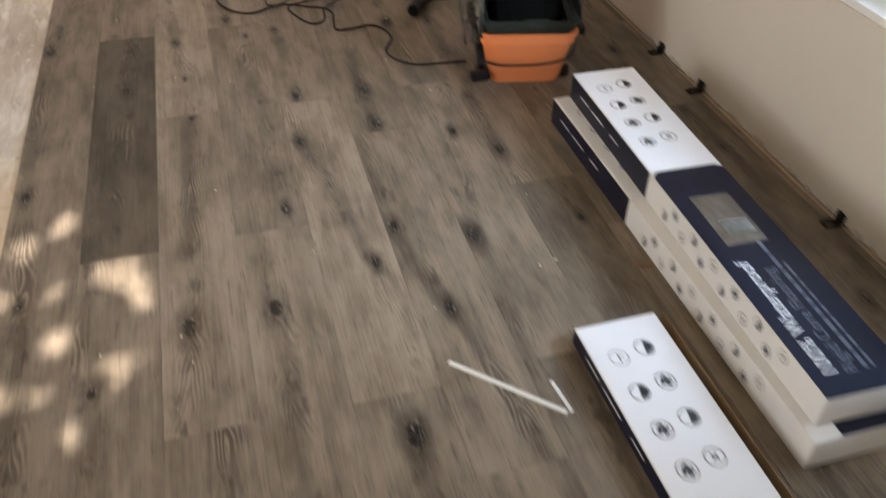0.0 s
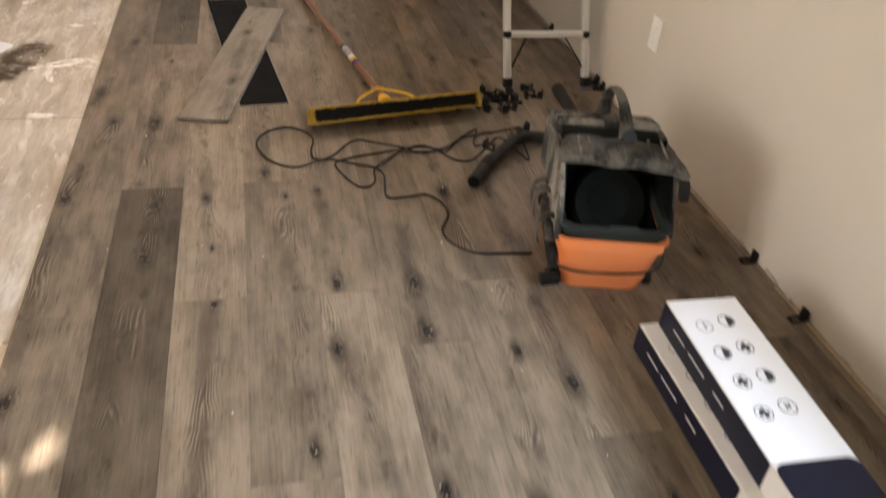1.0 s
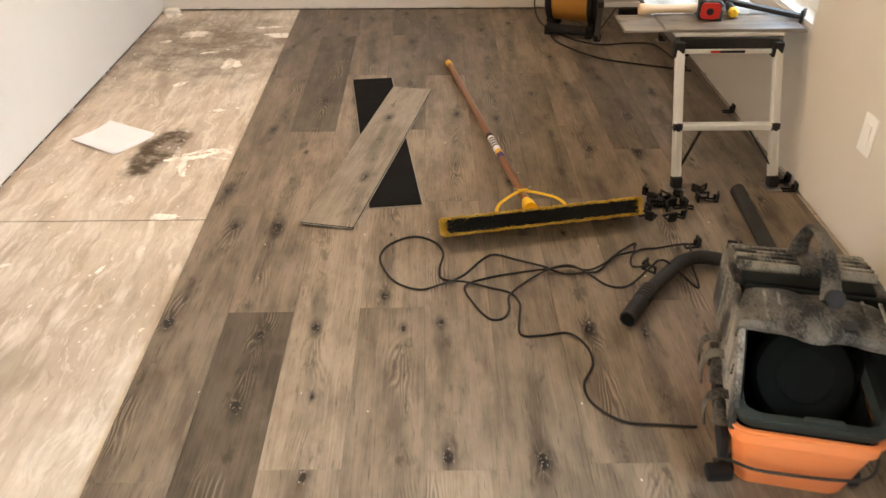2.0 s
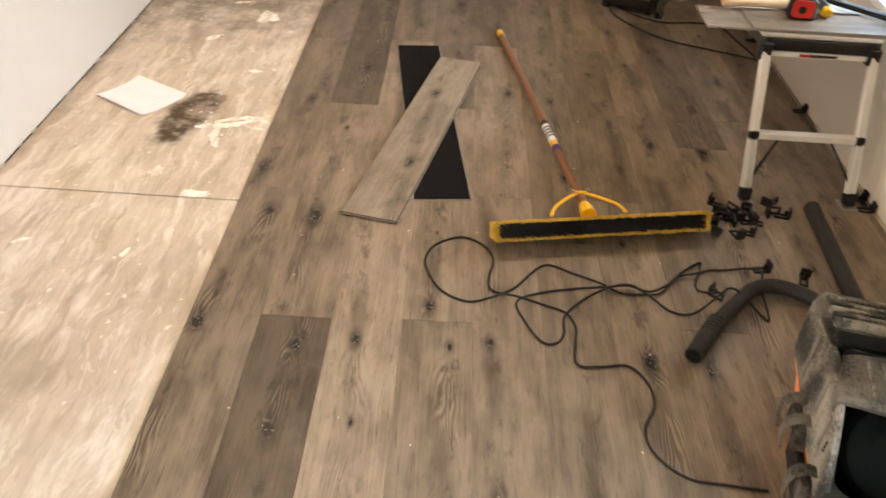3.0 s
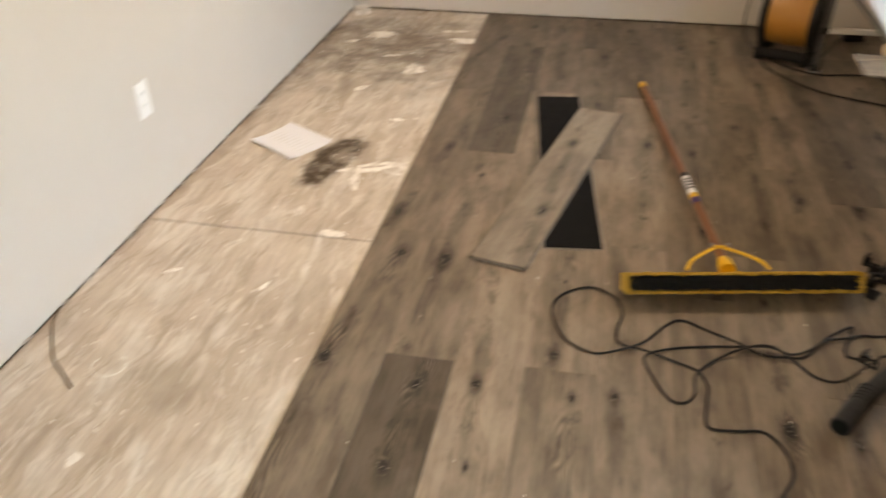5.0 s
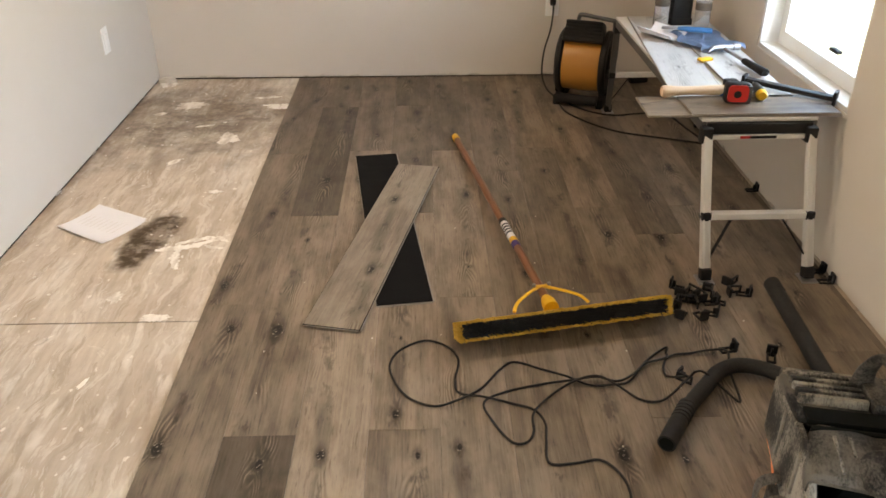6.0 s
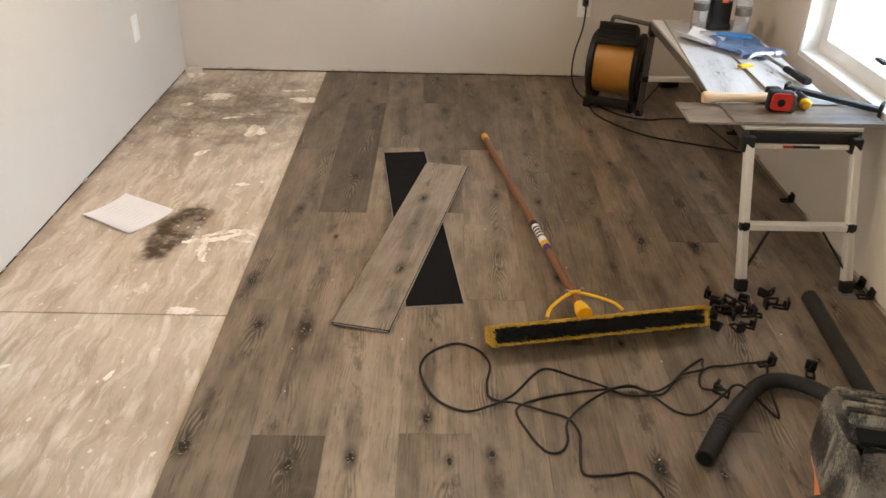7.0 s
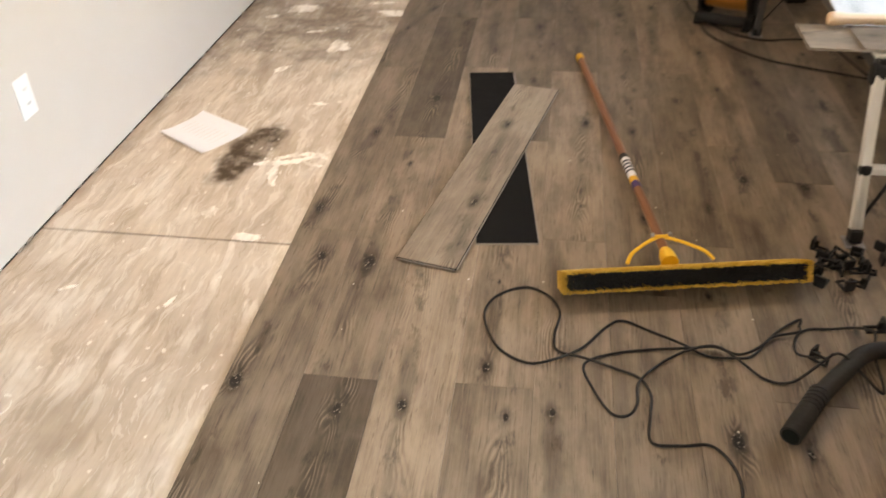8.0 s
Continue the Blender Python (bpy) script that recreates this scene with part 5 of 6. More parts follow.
# ---- spacers ----
def spacer(m, label):
    ob = thing("floor_spacer", m, label, "spacer", "black flooring spacers")
    foot = block((0.046, 0.006, 0.006), (0, -0.010, 0.003), 0.001, seg=1)
    foot = block((0.046, 0.006, 0.006), (0, 0.010, 0.003), 0.001, bm=foot, seg=1)
    foot = block((0.006, 0.024, 0.006), (-0.020, 0, 0.003), 0.001, bm=foot, seg=1)
    foot = block((0.014, 0.024, 0.008), (0.016, 0, 0.004), 0.001, bm=foot, seg=1)
    part("foot", foot, BLACK, ob)
    up = block((0.008, 0.030, 0.030), (0.020, 0, 0.019), 0.0015, seg=1)
    part("upright", block((0.014, 0.006, 0.022), (0.012, 0, 0.015), 0.001, bm=up, seg=1), BLACK, ob)
    return ob


rnd = random.Random(21)
first = spacer(pose(1.448, 3.715, 0, 0, 0, 30), "black plastic flooring spacer in a loose heap")
for k, (x, y) in enumerate([(1.500, 3.845), (1.520, 3.80), (1.548, 3.815), (1.560, 3.775), (1.600, 3.800), (1.533, 3.74), (1.575, 3.742), (1.500, 3.765), (1.526, 3.682), (1.562, 3.695), (1.605, 3.755), (1.690, 3.858), (1.700, 3.800), (1.672, 3.815), (1.470, 3.690)]):
    tip = rnd.choice(((0, 0, 0.0), (0, 0, 0.0), (180, 0, 0.034), (90, 0, 0.0155), (-90, 0, 0.0155)))
    copy_thing(first, pose(x, y, tip[2] + (0.008 if k in (3, 6) else 0), tip[0], tip[1], rnd.uniform(0, 360)))
for x, y, turn, rx in ((1.553, 3.512, 8, 0), (1.664, 3.472, 70, 0), (1.385, 3.372, 140, 90)):
    tagged(copy_thing(first, pose(x, y, 0.0155 if rx else 0, rx, 0, turn)), "single black flooring spacer on the open floor")
for x, y, turn in ((1.995, 2.64, 0), (1.992, 2.37, 4), (1.992, 1.68, -5), (1.995, 4.55, 0), (1.992, 3.93, 6), (1.992, 3.865, -4), (1.995, 5.25, 0)):
    tagged(copy_thing(first, pose(x, y, 0, 0, 0, turn)), "black flooring spacer wedged against the wall foot")

# ---- papers and bits on the bare subfloor ----
def sheet_paper(name, m, label, w=0.216, l=0.279, sheets=2, curl=0.006):
    ob = thing(name, m, label, "paper")
    rnd_ = random.Random(6)
    for k in range(sheets):
        b = bmesh.new()
        nx, ny = 8, 10
        lift_ = lambda i, j: curl * (abs(i / nx - 0.5) * 2) ** 3 * (1.0 + 0.5 * j / ny) + 0.0012 * k
        low_, g = ([[b.verts.new(((i / nx - 0.5) * w, (j / ny - 0.5) * l, lift_(i, j) + d)) for i in range(nx + 1)] for j in range(ny + 1)] for d in (0.0, 0.0006))
        for j in range(ny):
            for i in range(nx):
                b.faces.new((g[j][i], g[j][i + 1], g[j + 1][i + 1], g[j + 1][i]))
                b.faces.new((low_[j][i], low_[j + 1][i], low_[j + 1][i + 1], low_[j][i + 1]))
        one = part("sheet", b, PAPER, ob, "", pose(0.006 * k, 0.004 * k, 0.0008, 0, 0, 3 * k))
        if k == sheets - 1:
            for q in range(9):
                part("print_line", block((w * rnd_.uniform(0.5, 0.78), 0.0022, 0.0003), (-0.01, l * 0.36 - 0.022 * q, 0.0010 + 0.0012 * k), 0), INK_PALE, one)
    return ob


sheet_paper("printed_sheets", pose(-0.512, 4.345, -0.006, 0, 0, 58), "white printed sheets lying on the dusty subfloor", 0.20, 0.25)
wire = glide([(-0.772, 3.205, 0.004), (-0.750, 3.14, 0.004), (-0.705, 3.07, 0.002), (-0.662, 3.012, -0.001), (-0.61, 2.97, -0.002), (-0.556, 2.926, -0.002)], 5)
single("loose_wire", tube(wire, 0.0032, 8), TWIG, pose(0, 0, 0), "short bent brown wire leaning on the wall foot", "wire")
curl_ = [(-0.51 + 0.045 * math.cos(a), 3.02 + 0.04 * math.sin(a), -0.0045) for a in (radians(q) for q in range(150, 391, 16))]
single("plastic_curl", tube(curl_, 0.0016, 6), PVC_STRIP, pose(0, 0, 0), "thin white curled plastic shaving on plywood", "shaving")
pencil = thing("pencil", pose(-0.497, 2.350, -0.0022, 90, 0, -31.5), "dark pencil with a pale end on fresh plywood", "pencil")
part("barrel", lathe([(0.0, 0.0), (0.0042, 0.0), (0.0042, 0.10), (0.0, 0.10)], sides=6), plain("pencil_maroon", (0.045, 0.012, 0.014), rough=0.35), pencil)
part("pale_end", lathe([(0.0, -0.022), (0.0038, -0.022), (0.0043, -0.020), (0.0043, 0.001), (0.0, 0.001)], sides=12), STEEL, pencil, "pale metal end")
scraps = bmesh.new()
rnd = random.Random(31)
for k in range(45):
    x, y = rnd.uniform(XL + 0.03, -0.02), rnd.uniform(2.3, 6.0)
    s = rnd.uniform(0.002, 0.006)
    scraps = merged(scraps, prism(blob(s, k, 0.4, 7, (1, rnd.uniform(0.5, 1.8))), rnd.uniform(0.001, 0.003), (x, y, -0.0062), (0, 0, rnd.uniform(0, 360))))
single("plaster_crumbs", scraps, PLASTER, pose(0, 0, 0), "small white plaster crumbs scattered on bare plywood", "crumbs", kind="stuff")
scraps = bmesh.new()
for k in range(40):
    x, y = rnd.uniform(0.1, 1.9), rnd.uniform(1.4, 4.6)
    s = rnd.uniform(0.001, 0.0026)
    scraps = merged(scraps, prism(blob(s, k, 0.4, 6), rnd.uniform(0.001, 0.002), (x, y, 0.0001), (0, 0, rnd.uniform(0, 360))))
single("floor_crumbs", scraps, PLASTER, pose(0, 0, 0), "tiny pale crumbs on the laid floor", "crumbs", kind="stuff")


# ---- work bench ----
def bar(p, q, w, d, bm=None, bevel=0.002):
    """A rectangular bar between two places."""
    p, q = Vector(p), Vector(q)
    b = block((w, d, (q - p).length), (0, 0, 0), bevel)
    turn = (q - p).to_track_quat("Z", "Y").to_matrix().to_4x4()
    return merged(bm, b, Matrix.Translation((p + q) / 2) @ turn)


bench = thing("work_bench", pose(0, 0, 0), "folding aluminium work platform with black fittings by the window", "work bench")
BX0, BX1, BY0, BY1, BZ = 1.562, 1.928, 4.035, 5.315, 0.505
deck = part("platform", block((BX1 - BX0, BY1 - BY0, 0.012), ((BX0 + BX1) / 2, (BY0 + BY1) / 2, BZ - 0.006), 0.003), ALUMINIUM, bench)
for x in (BX0 + 0.008, BX1 - 0.008):
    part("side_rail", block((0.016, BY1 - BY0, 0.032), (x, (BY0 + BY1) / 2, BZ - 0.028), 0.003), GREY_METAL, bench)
for y, s in ((BY0, -1), (BY1, 1)):
    part("end_channel", block((BX1 - BX0 - 0.035, 0.018, 0.036), ((BX0 + BX1) / 2, y + s * 0.002, BZ - 0.032), 0.003), BLACK, bench, "black end channel")
    apron = part("apron_bar", block((BX1 - BX0 - 0.02, 0.022, 0.014), ((BX0 + BX1) / 2, y + s * 0.006, BZ - 0.058), 0.002), ALUMINIUM, bench)
    if s < 0:
        part("badge", block((0.115, 0.001, 0.009), (1.742, y - 0.0172, BZ - 0.058), 0), BLACK, apron, "black and red badge")
        part("badge_red", block((0.03, 0.001, 0.009), (1.700, y - 0.0178, BZ - 0.058), 0), RED, apron)
    foot_y, top_y = (3.897, 4.022) if s < 0 else (5.455, 5.330)
    for x_top, x_foot in ((1.578, 1.602), (1.908, 1.940)):
        # far legs take the darker grey for the shade they stand in
        leg = part("leg", bar((x_foot, foot_y, 0.015), (x_top, top_y, BZ - 0.03), 0.028, 0.020), ALUMINIUM if s < 0 else GREY_METAL, bench, "ribbed aluminium leg" if s < 0 else "folding leg, greyed to look shaded")
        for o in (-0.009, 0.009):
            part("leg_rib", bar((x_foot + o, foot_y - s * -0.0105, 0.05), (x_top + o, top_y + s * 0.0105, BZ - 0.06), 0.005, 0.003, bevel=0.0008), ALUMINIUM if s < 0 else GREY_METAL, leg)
        part("foot_pad", block((0.036, 0.034, 0.038), (x_foot, foot_y + s * 0.004, 0.024), 0.006, (s * 12, 0, 0)), BLACK_SOFT, bench, "black rubber foot")
        part("foot_plate", block((0.054, 0.062, 0.005), (x_foot, foot_y + s * 0.008, 0.0022), 0.001, seg=1), STEEL, bench, "bright metal foot plate")
        part("hinge_cap", block((0.036, 0.042, 0.052), (x_top - 0.001, top_y - s * 0.004, BZ - 0.050), 0.007), BLACK, bench, "black plastic hinge")
        t_ = 0.42
        yr, xr_ = foot_y + (top_y - foot_y) * t_, x_foot + (x_top - x_foot) * t_
        part("rung_cap", block((0.030, 0.034, 0.028), (xr_, yr, 0.015 + (BZ - 0.045) * t_), 0.005), BLACK, bench)
        inward = 1 if x_top < 1.7 else -1
        part("knee_brace", bar((x_foot + inward * 0.012, foot_y + (top_y - foot_y) * 0.12, 0.075), (xr_ + inward * 0.085, yr, 0.015 + (BZ - 0.045) * t_ - 0.012), 0.009, 0.005, bevel=0.001), BLACK, bench, "black steel knee brace")
    xa, xb = 1.602 + (1.578 - 1.602) * 0.42, 1.940 + (1.908 - 1.940) * 0.42
    part("rung", block((xb - xa, 0.030, 0.022), ((xa + xb) / 2, foot_y + (top_y - foot_y) * 0.42, 0.015 + (BZ - 0.045) * 0.42), 0.004), ALUMINIUM, bench)

zt = BZ + 0.0004
loose_plank(pose(1.655, 4.745, zt, 0, 0, -4.6), "vinyl plank along the work bench, window glare in its colour", BOARD_GLARE, PLANK_EDGE, 1.10)
loose_plank(pose(1.835, 4.745, zt + 0.0056, 0, 0, -1.0), "second vinyl plank on the work bench, whitened as by glare", BOARD_GLARE, PLANK_EDGE, 1.10)
loose_plank(pose(1.700, 4.132, zt, 0, 0, 89.0), "cut grey vinyl plank laid across the bench end", VINYL, PLANK_EDGE, 0.61, W, 0.50)
loose_plank(pose(1.765, 4.128, zt + 0.0056, 0, 0, 90.5), "short grey vinyl offcut on another plank", VINYL, PLANK_EDGE, 0.47, 0.176, 0.38)
zt += 0.0115

# tools on the bench
mallet = thing("mallet", pose(1.472, 4.205, zt + 0.019, 0, 90, 2), "mallet with pale wooden handle lying on planks", "mallet")
part("handle", lathe([(0, 0), (0.016, 0.001), (0.0195, 0.008), (0.0195, 0.02), (0.0155, 0.05), (0.0145, 0.12), (0.0165, 0.17), (0.0165, 0.23), (0, 0.23)], sides=18), ASH_WOOD, mallet, "pale ash handle")
part("head", block((0.036, 0.07, 0.045), (-0.002, 0.03, 0.25), 0.008), BLACK_SOFT, mallet)
tape = thing("tape_measure", pose(1.700, 4.150, zt, 0, 0, -6), "red and black tape measure on planks", "tape measure")
part("case", block((0.078, 0.040, 0.064), (0, 0, 0.0325), 0.012, seg=3), BLACK, tape)
part("side_plate", prism(rounded(0.064, 0.054, 0.014), 0.005, (0, -0.0195, 0.034), (90, 0, 0)), RED, tape, "red side plate")
part("label_disc", lathe([(0, 0), (0.012, 0), (0.012, 0.002), (0, 0.002)], (-0.002, -0.0238, 0.032), (90, 0, 0), 20), BLACK, tape)
part("bumper", block((0.016, 0.046, 0.058), (0.036, 0, 0.030), 0.006), GREY_METAL, tape)
driver = thing("screwdriver", pose(1.787, 4.150, zt + 0.018, -90, 0, -8), "screwdriver with black grip and yellow end", "screwdriver")
part("end_cap", lathe([(0, -0.002), (0.012, 0), (0.0175, 0.007), (0.0175, 0.02), (0, 0.02)], sides=18), YELLOW, driver, "yellow grip end")
part("grip", lathe([(0.0165, 0.018), (0.0175, 0.04), (0.0145, 0.08), (0.010, 0.11), (0, 0.115)], sides=18), BLACK, driver)
part("shank", lathe([(0.0035, 0.11), (0.0035, 0.22), (0, 0.225)], sides=10), STEEL, driver)
knife = thing("utility_knife", pose(1.725, 4.232, zt, 0, 0, 35), "blue utility knife on the bench", "knife")
part("handle", block((0.125, 0.026, 0.020), (0, 0, 0.010), 0.006), BLUE_BRIGHT, knife)
part("nose", block((0.03, 0.018, 0.012), (0.072, 0, 0.009), 0.003), STEEL, knife)
pull = thing("pull_bar", pose(1.905, 4.232, zt + 0.002, 0, 0, -37), "black steel flooring pull bar lying on planks", "pull bar")
part("strap", block((0.30, 0.030, 0.006), (0, 0, 0.016), 0.002, (0, 2, 0)), BLACK, pull)
part("strap_edge", block((0.30, 0.008, 0.010), (0, -0.013, 0.010), 0.002, (0, 2, 0)), BLACK, pull)
part("hook", block((0.010, 0.042, 0.046), (0.148, 0, -0.004 + 0.012), 0.002), BLACK, pull)
part("heel", block((0.012, 0.042, 0.032), (-0.146, 0, 0.018), 0.002), BLACK, pull)
hammer = thing("hammer", pose(1.885, 4.385, zt, 0, 0, 8), "claw hammer with dark rubber grip on planks", "hammer")
part("grip", tube([(0, 0, 0.018), (0, 0.01, 0.018), (0, 0.08, 0.017), (0, 0.15, 0.017)], [0.014, 0.0185, 0.016, 0.014], 14, flat=0.8), BLACK_SOFT, hammer, "dark grey rubber grip")
part("shaft", tube([(0, 0.14, 0.017), (0, 0.31, 0.019)], 0.0085, 12, flat=0.8), STEEL, hammer)
head = tube([(0.062, 0.315, 0.021), (0.038, 0.315, 0.021), (0.034, 0.315, 0.021), (-0.015, 0.315, 0.021), (-0.05, 0.305, 0.024), (-0.075, 0.285, 0.016)], [0.014, 0.014, 0.0105, 0.012, 0.009, 0.004], 14)
part("head", head, STEEL, hammer, "bright steel head with claw")
tag = thing("plastic_tag", pose(1.742, 4.60, zt, 0, 0, 20), "small yellow plastic tag on the bench", "tag")
part("body", block((0.055, 0.026, 0.010), (0, 0, 0.005), 0.004), YELLOW, tag)


def rag(m, label):
    b = bmesh.new()
    nx, ny = 16, 18
    noise_at = lambda i, j: noise.noise((i * 0.33, j * 0.29, 4.2)) * 0.014 + noise.noise((i * 0.7, j * 0.8, 9.0)) * 0.006
    g = [[b.verts.new(((i / nx - 0.5) * 0.19 + 0.02 * math.sin(j * 0.5), (j / ny - 0.5) * 0.27 + 0.014 * math.sin(i * 0.6), 0.016 + noise_at(i, j))) for i in range(nx + 1)] for j in range(ny + 1)]
    for j in range(ny):
        for i in range(nx):
            b.faces.new((g[j][i], g[j][i + 1], g[j + 1][i + 1], g[j + 1][i]))
    bmesh.ops.solidify(b, geom=b.faces[:], thickness=0.003)
    return single("work_cloth", b, BLUE, m, label, "cloth")


rag(pose(1.815, 4.835, zt - 0.004, 0, 0, 12), "crumpled light blue work cloth on the bench")
pliers = thing("pliers", pose(1.775, 4.93, zt + 0.024, 0, 0, 70), "long pliers lying on a blue cloth", "pliers")
part("jaw", block((0.02, 0.07, 0.010), (0, 0.075, 0.005), 0.004), STEEL, pliers)
for s in (-1, 1):
    part("grip", tube(glide([(0.004 * s, 0.045, 0.006), (0.018 * s, -0.01, 0.006), (0.016 * s, -0.09, 0.006)], 5), 0.0065, 8), BLUE_BRIGHT, pliers)
sheet_paper("folded_papers", pose(1.668, 4.945, zt, 0, 0, 35), "white folded papers on the bench", 0.12, 0.16, 2, 0.02)


def bottle(m):
    ob = thing("water_bottle", m, "clear plastic water bottle on the bench", "bottle", "bottles on the bench")
    body_ = [(0.0, 0.0), (0.028, 0.0), (0.032, 0.006)]
    for k in range(6):
        body_ += [(0.0325, 0.02 + 0.016 * k), (0.0305, 0.028 + 0.016 * k)]
    body_ += [(0.0325, 0.118), (0.0325, 0.14), (0.026, 0.165), (0.014, 0.190), (0.0125, 0.205), (0.0, 0.205)]
    part("body", lathe(body_, sides=28), CLEAR, ob)
    part("label_wrap", lathe([(0.0328, 0.086), (0.0332, 0.087), (0.0332, 0.116), (0.0328, 0.117)], sides=28), FOIL, ob, "faded paper label")
    part("cap", lathe([(0.0, 0.200), (0.0145, 0.200), (0.0145, 0.216), (0.0, 0.217)], sides=20), PLASTIC_WHITE, ob)
    return ob


first = bottle(pose(1.712, 5.130, zt - 0.006))
copy_thing(first, pose(1.862, 5.050, zt - 0.006, 0, 0, 40))
charger = thing("battery_charger", pose(1.795, 5.150, zt - 0.006, 0, 0, 4), "black cordless tool battery with orange mark", "battery")
part("body", block((0.085, 0.075, 0.19), (0, 0, 0.095), 0.012), BLACK, charger)
part("mark", prism(rounded(0.026, 0.022, 0.006), 0.002, (0.006, -0.0375, 0.130), (90, 0, 0)), plain("mark_orange", (0.75, 0.14, 0.04), rough=0.5), charger, "orange mark")
part("lower_ledge", block((0.092, 0.082, 0.03), (0, 0, 0.018), 0.006), BLACK_SOFT, charger)

# ---- drum fan ----
fan = thing("drum_fan", pose(1.505, 5.640, 0, 0, 0, -22), "amber and black drum air mover on the floor", "fan")
part("drum", lathe([(0.0, -0.098), (0.134, -0.098), (0.142, -0.090), (0.146, 0.0), (0.142, 0.090), (0.134, 0.098), (0.0, 0.098)], (0, 0, 0.205), (0, 90, 0), 48), FAN_ORANGE, fan, "glossy amber plastic drum")
for s in (-1, 1):
    disc = part("end_housing", lathe([(0.06, -0.004), (0.148, -0.004), (0.158, 0.004), (0.158, 0.020), (0.144, 0.030), (0.06, 0.026)], (s * 0.096, 0, 0.205), (0, 90 * s, 0), 44), BLACK, fan)
    for k in range(4):
        part("guard_ring", tube([(s * 0.124, (0.03 + 0.028 * k) * math.cos(q), 0.205 + (0.03 + 0.028 * k) * math.sin(q)) for q in (math.tau * i / 28 for i in range(29))], 0.003, 6, caps=False), BLACK, disc)
    part("foot", bar((s * 0.108, -0.115, 0.025), (s * 0.108, 0.13, 0.025), 0.036, 0.05, bevel=0.008), BLACK_SOFT, fan)
    part("upright", bar((s * 0.112, -0.02, 0.04), (s * 0.112, 0.0, 0.14), 0.05, 0.03, bevel=0.006), BLACK, fan)
part("front_bar", tube([(-0.10, -0.125, 0.045), (0.10, -0.125, 0.045)], 0.024, 14), BLACK_SOFT, fan, "thick black front bar")
nozzle = part("outlet_nozzle", block((0.205, 0.14, 0.105), (0, -0.045, 0.358), 0.012, (-22, 0, 0), taper=(0.86, 0.8)), BLACK, fan, "black outlet with louvres")
for k in range(6):
    part("louvre", block((0.178, 0.014, 0.0045), (0, -0.122 + 0.0060 * k, 0.346 + 0.0150 * k), 0.001, (30, 0, 0)), BLACK_SOFT, nozzle)
rail = glide([(-0.055, 0.03, 0.37), (-0.05, 0.025, 0.415), (-0.035, 0.02, 0.428), (0.04, 0.02, 0.420), (0.125, 0.02, 0.410), (0.142, 0.03, 0.40), (0.142, 0.06, 0.22)], 6)
part("carry_rail", tube(rail, 0.0105, 12), GREY_METAL, fan, "grey tubular carry rail")

# cords of the fan and along the floor
lead = glide([(1.388, 6.030, 0.405), (1.388, 6.012, 0.36), (1.378, 6.00, 0.27), (1.345, 5.97, 0.16), (1.330, 5.90, 0.06), (1.345, 5.80, 0.010), (1.372, 5.68, 0.006), (1.385, 5.60, 0.005)], 7)
single("fan_lead", tube(lead, 0.0045, 8), CORD, pose(0, 0, 0), "black lead hanging from the outlet to the fan", "cord")
lead = glide([(1.380, 5.62, 0.006), (1.385, 5.50, 0.005), (1.415, 5.41, 0.005), (1.50, 5.28, 0.005), (1.605, 5.18, 0.005), (1.76, 5.11, 0.005), (1.88, 5.06, 0.005), (1.97, 5.02, 0.005)], 7)
single("extension_cord", tube(lead, 0.0045, 8), CORD, pose(0, 0, 0), "black extension cord running under the bench", "cord", "floor cords")
lead = glide([(1.40, 5.62, 0.006), (1.50, 5.47, 0.005), (1.62, 5.40, 0.005), (1.75, 5.42, 0.005), (1.88, 5.40, 0.005), (1.93, 5.20, 0.005), (1.96, 5.06, 0.005)], 7)
single("extension_cord", tube(lead, 0.0045, 8), CORD, pose(0, 0, 0), "second black cord running under the bench", "cord", "floor cords")
brick_ = thing("power_adapter", pose(1.86, 5.92, 0, 0, 0, 12), "black power adapter on the floor behind the bench", "adapter")
part("body", block((0.10, 0.05, 0.04), (0, 0, 0.02), 0.008), BLACK, brick_)

# ---- garden outside: trees, one of them unseen and added to dapple the sun ----
# floor places the near crown leaves clear, so sun falls just there
SPOTS = [(0.136, 2.186, 0.036), (0.265, 1.955, 0.048), (0.322, 1.880, 0.034), (0.136, 1.926, 0.030), (0.03, 1.925, 0.026), (0.150, 1.764, 0.034), (0.286, 1.672, 0.034), (0.04, 1.632, 0.034), (0.133, 1.619, 0.026), (0.198, 1.506, 0.022), (0.045, 2.110, 0.032)]


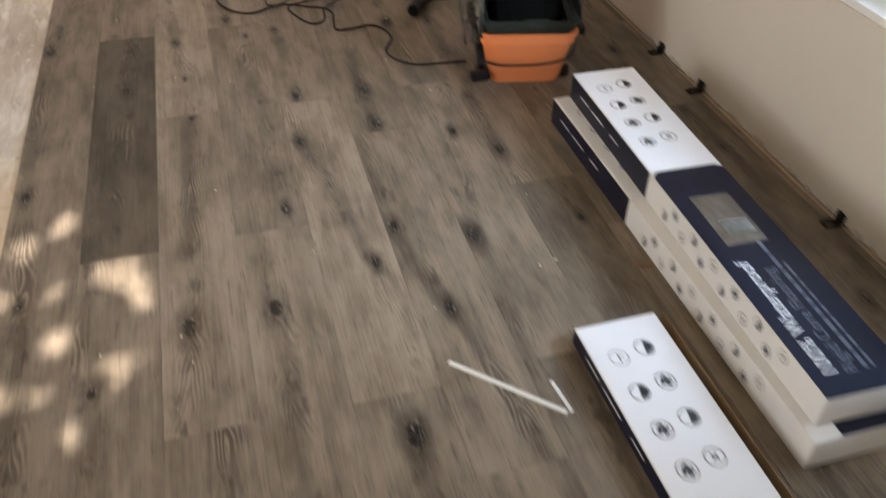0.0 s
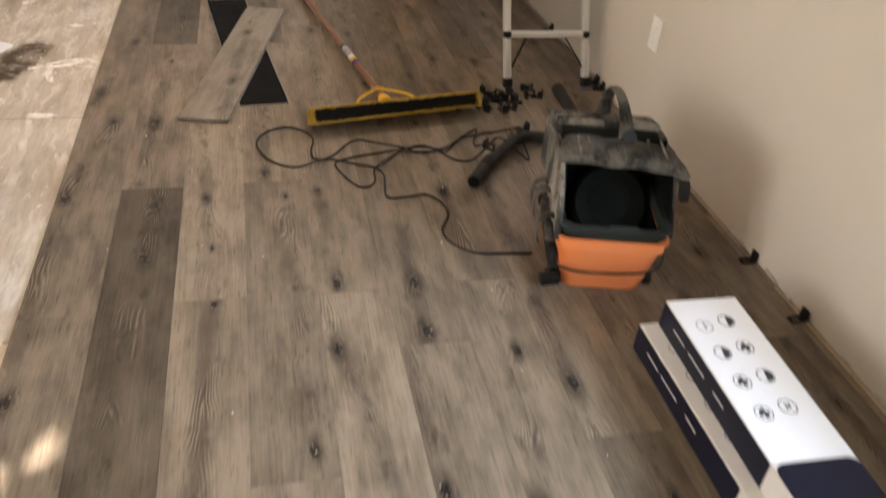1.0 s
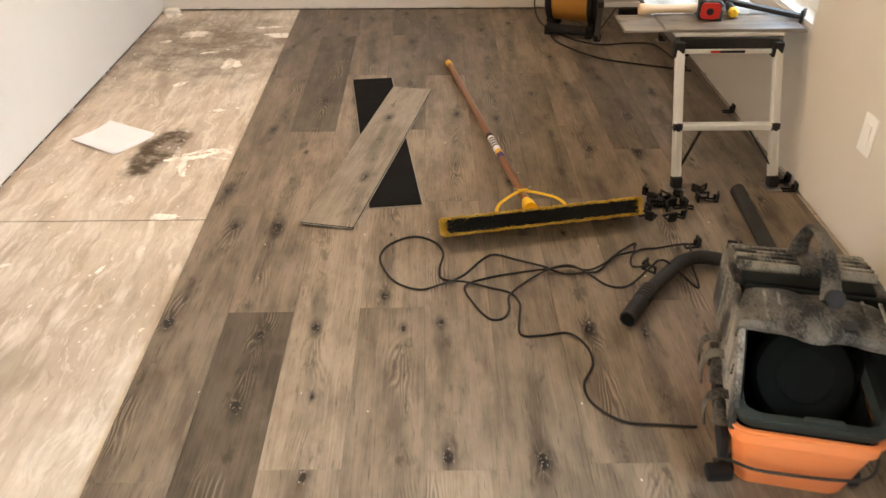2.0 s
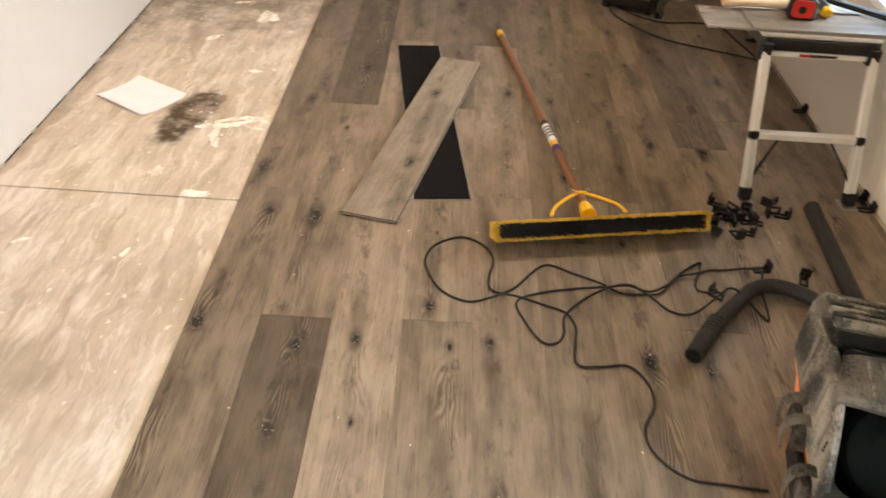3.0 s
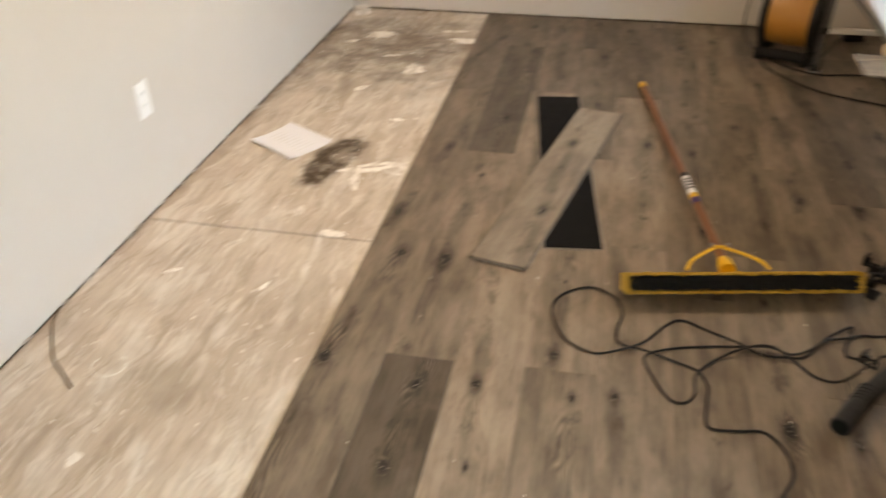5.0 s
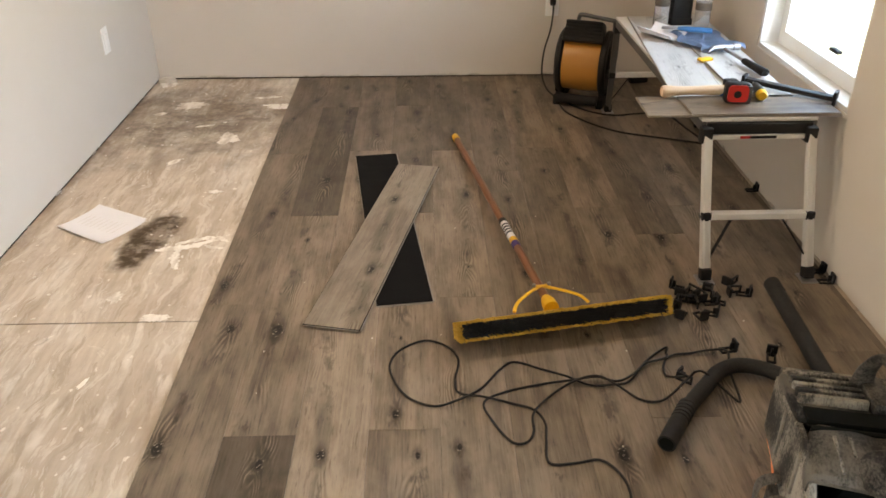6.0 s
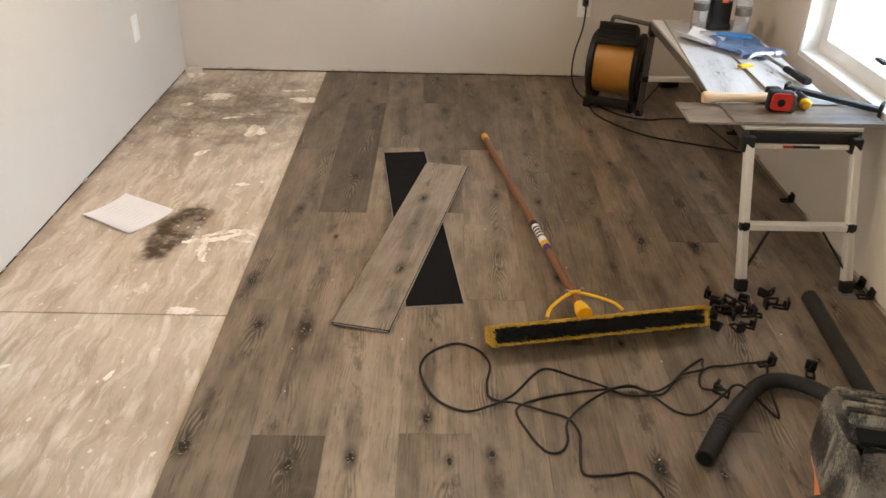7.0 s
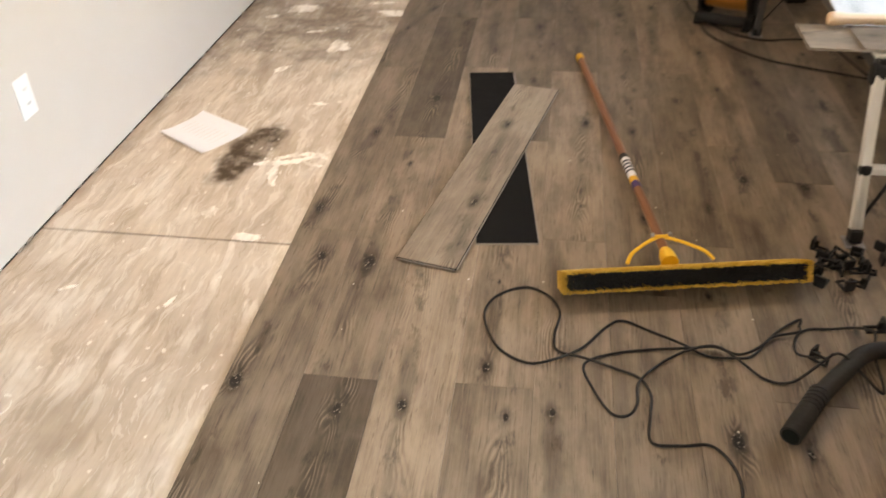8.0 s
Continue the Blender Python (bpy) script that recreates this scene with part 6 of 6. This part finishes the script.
def tree(m, label, height, spread, leaves, seed, crown_at, gaps=None, deep=1.0):
    """Tapered trunk and limbs under a crown of many small leaves; gaps: clear lanes for the sun."""
    rnd_ = random.Random(seed)
    ob = thing("tree", m, label, "tree", "garden trees")
    trunk = glide([(0, 0, 0), (0.06, 0.02, height * 0.3), (-0.04, 0.05, height * 0.6), (0.02, 0, height)], 5)
    wood = tube(trunk, [0.13 * (1 - 0.75 * k / (len(trunk) - 1)) for k in range(len(trunk))], 10)
    for k in range(9):
        a = rnd_.uniform(0, 6.28)
        z = height * rnd_.uniform(0.5, 0.95)
        limb = glide([(0, 0, z), (0.4 * spread * math.cos(a), 0.4 * spread * math.sin(a), z + 0.25), (0.85 * spread * math.cos(a), 0.85 * spread * math.sin(a), z + 0.4 + 0.3 * rnd_.random())], 4)
        wood = tube(limb, [0.045 * (1 - 0.8 * q / (len(limb) - 1)) for q in range(len(limb))], 7, bm=wood)
    part("trunk", wood, BARK, ob)
    verts, faces = [], []
    inv = m.translation
    for _ in range(leaves):
        d = Vector((rnd_.gauss(0, 0.5), rnd_.gauss(0, 0.5), rnd_.gauss(0, 0.45)))
        if d.length > 1.15:
            continue
        c_ = Vector((d.x * spread, d.y * deep, d.z * spread)) + Vector(crown_at)
        w = c_ + inv
        if gaps:
            fy = w.y + w.z / SUN_TAN
            if any((w.x - gx) ** 2 + ((fy - gy) * 0.75) ** 2 < (gr + 0.020) ** 2 for gx, gy, gr in gaps):
                continue
        s = rnd_.uniform(0.03, 0.055)
        e = Euler((rnd_.uniform(-0.9, 0.9), rnd_.uniform(-0.9, 0.9), rnd_.uniform(0, 6.28))).to_matrix()
        n0 = len(verts)
        verts += [c_ + e @ Vector(q) for q in ((-s, 0, 0), (-0.3 * s, -0.45 * s, 0.1 * s), (0.5 * s, -0.38 * s, 0.05 * s), (1.1 * s, 0, -0.1 * s), (0.5 * s, 0.38 * s, 0.05 * s), (-0.3 * s, 0.45 * s, 0.1 * s))]
        faces.append(tuple(range(n0, n0 + 6)))
    data = bpy.data.meshes.new("crown")
    data.from_pydata(verts, [], faces)
    data.materials.append(LEAF)
    part("crown", data, LEAF, ob, "dense green leaves")
    return ob


# out of view; its crown only shapes the sun patches indoors
tree(pose(0.95, -1.75, -0.5), "unseen leafy green tree added to dapple the sun", 2.6, 0.8, 11000, 2, (-0.85, 0.0, 3.31), SPOTS, 0.2)
tree(pose(9.5, 10.5, -0.5), "leafy garden tree beyond the window", 2.2, 1.4, 3500, 4, (0, 0, 2.6))
tree(pose(12.5, 7.0, -0.5), "leafy garden tree on the lawn", 2.6, 1.8, 3500, 9, (0, 0, 3.0))
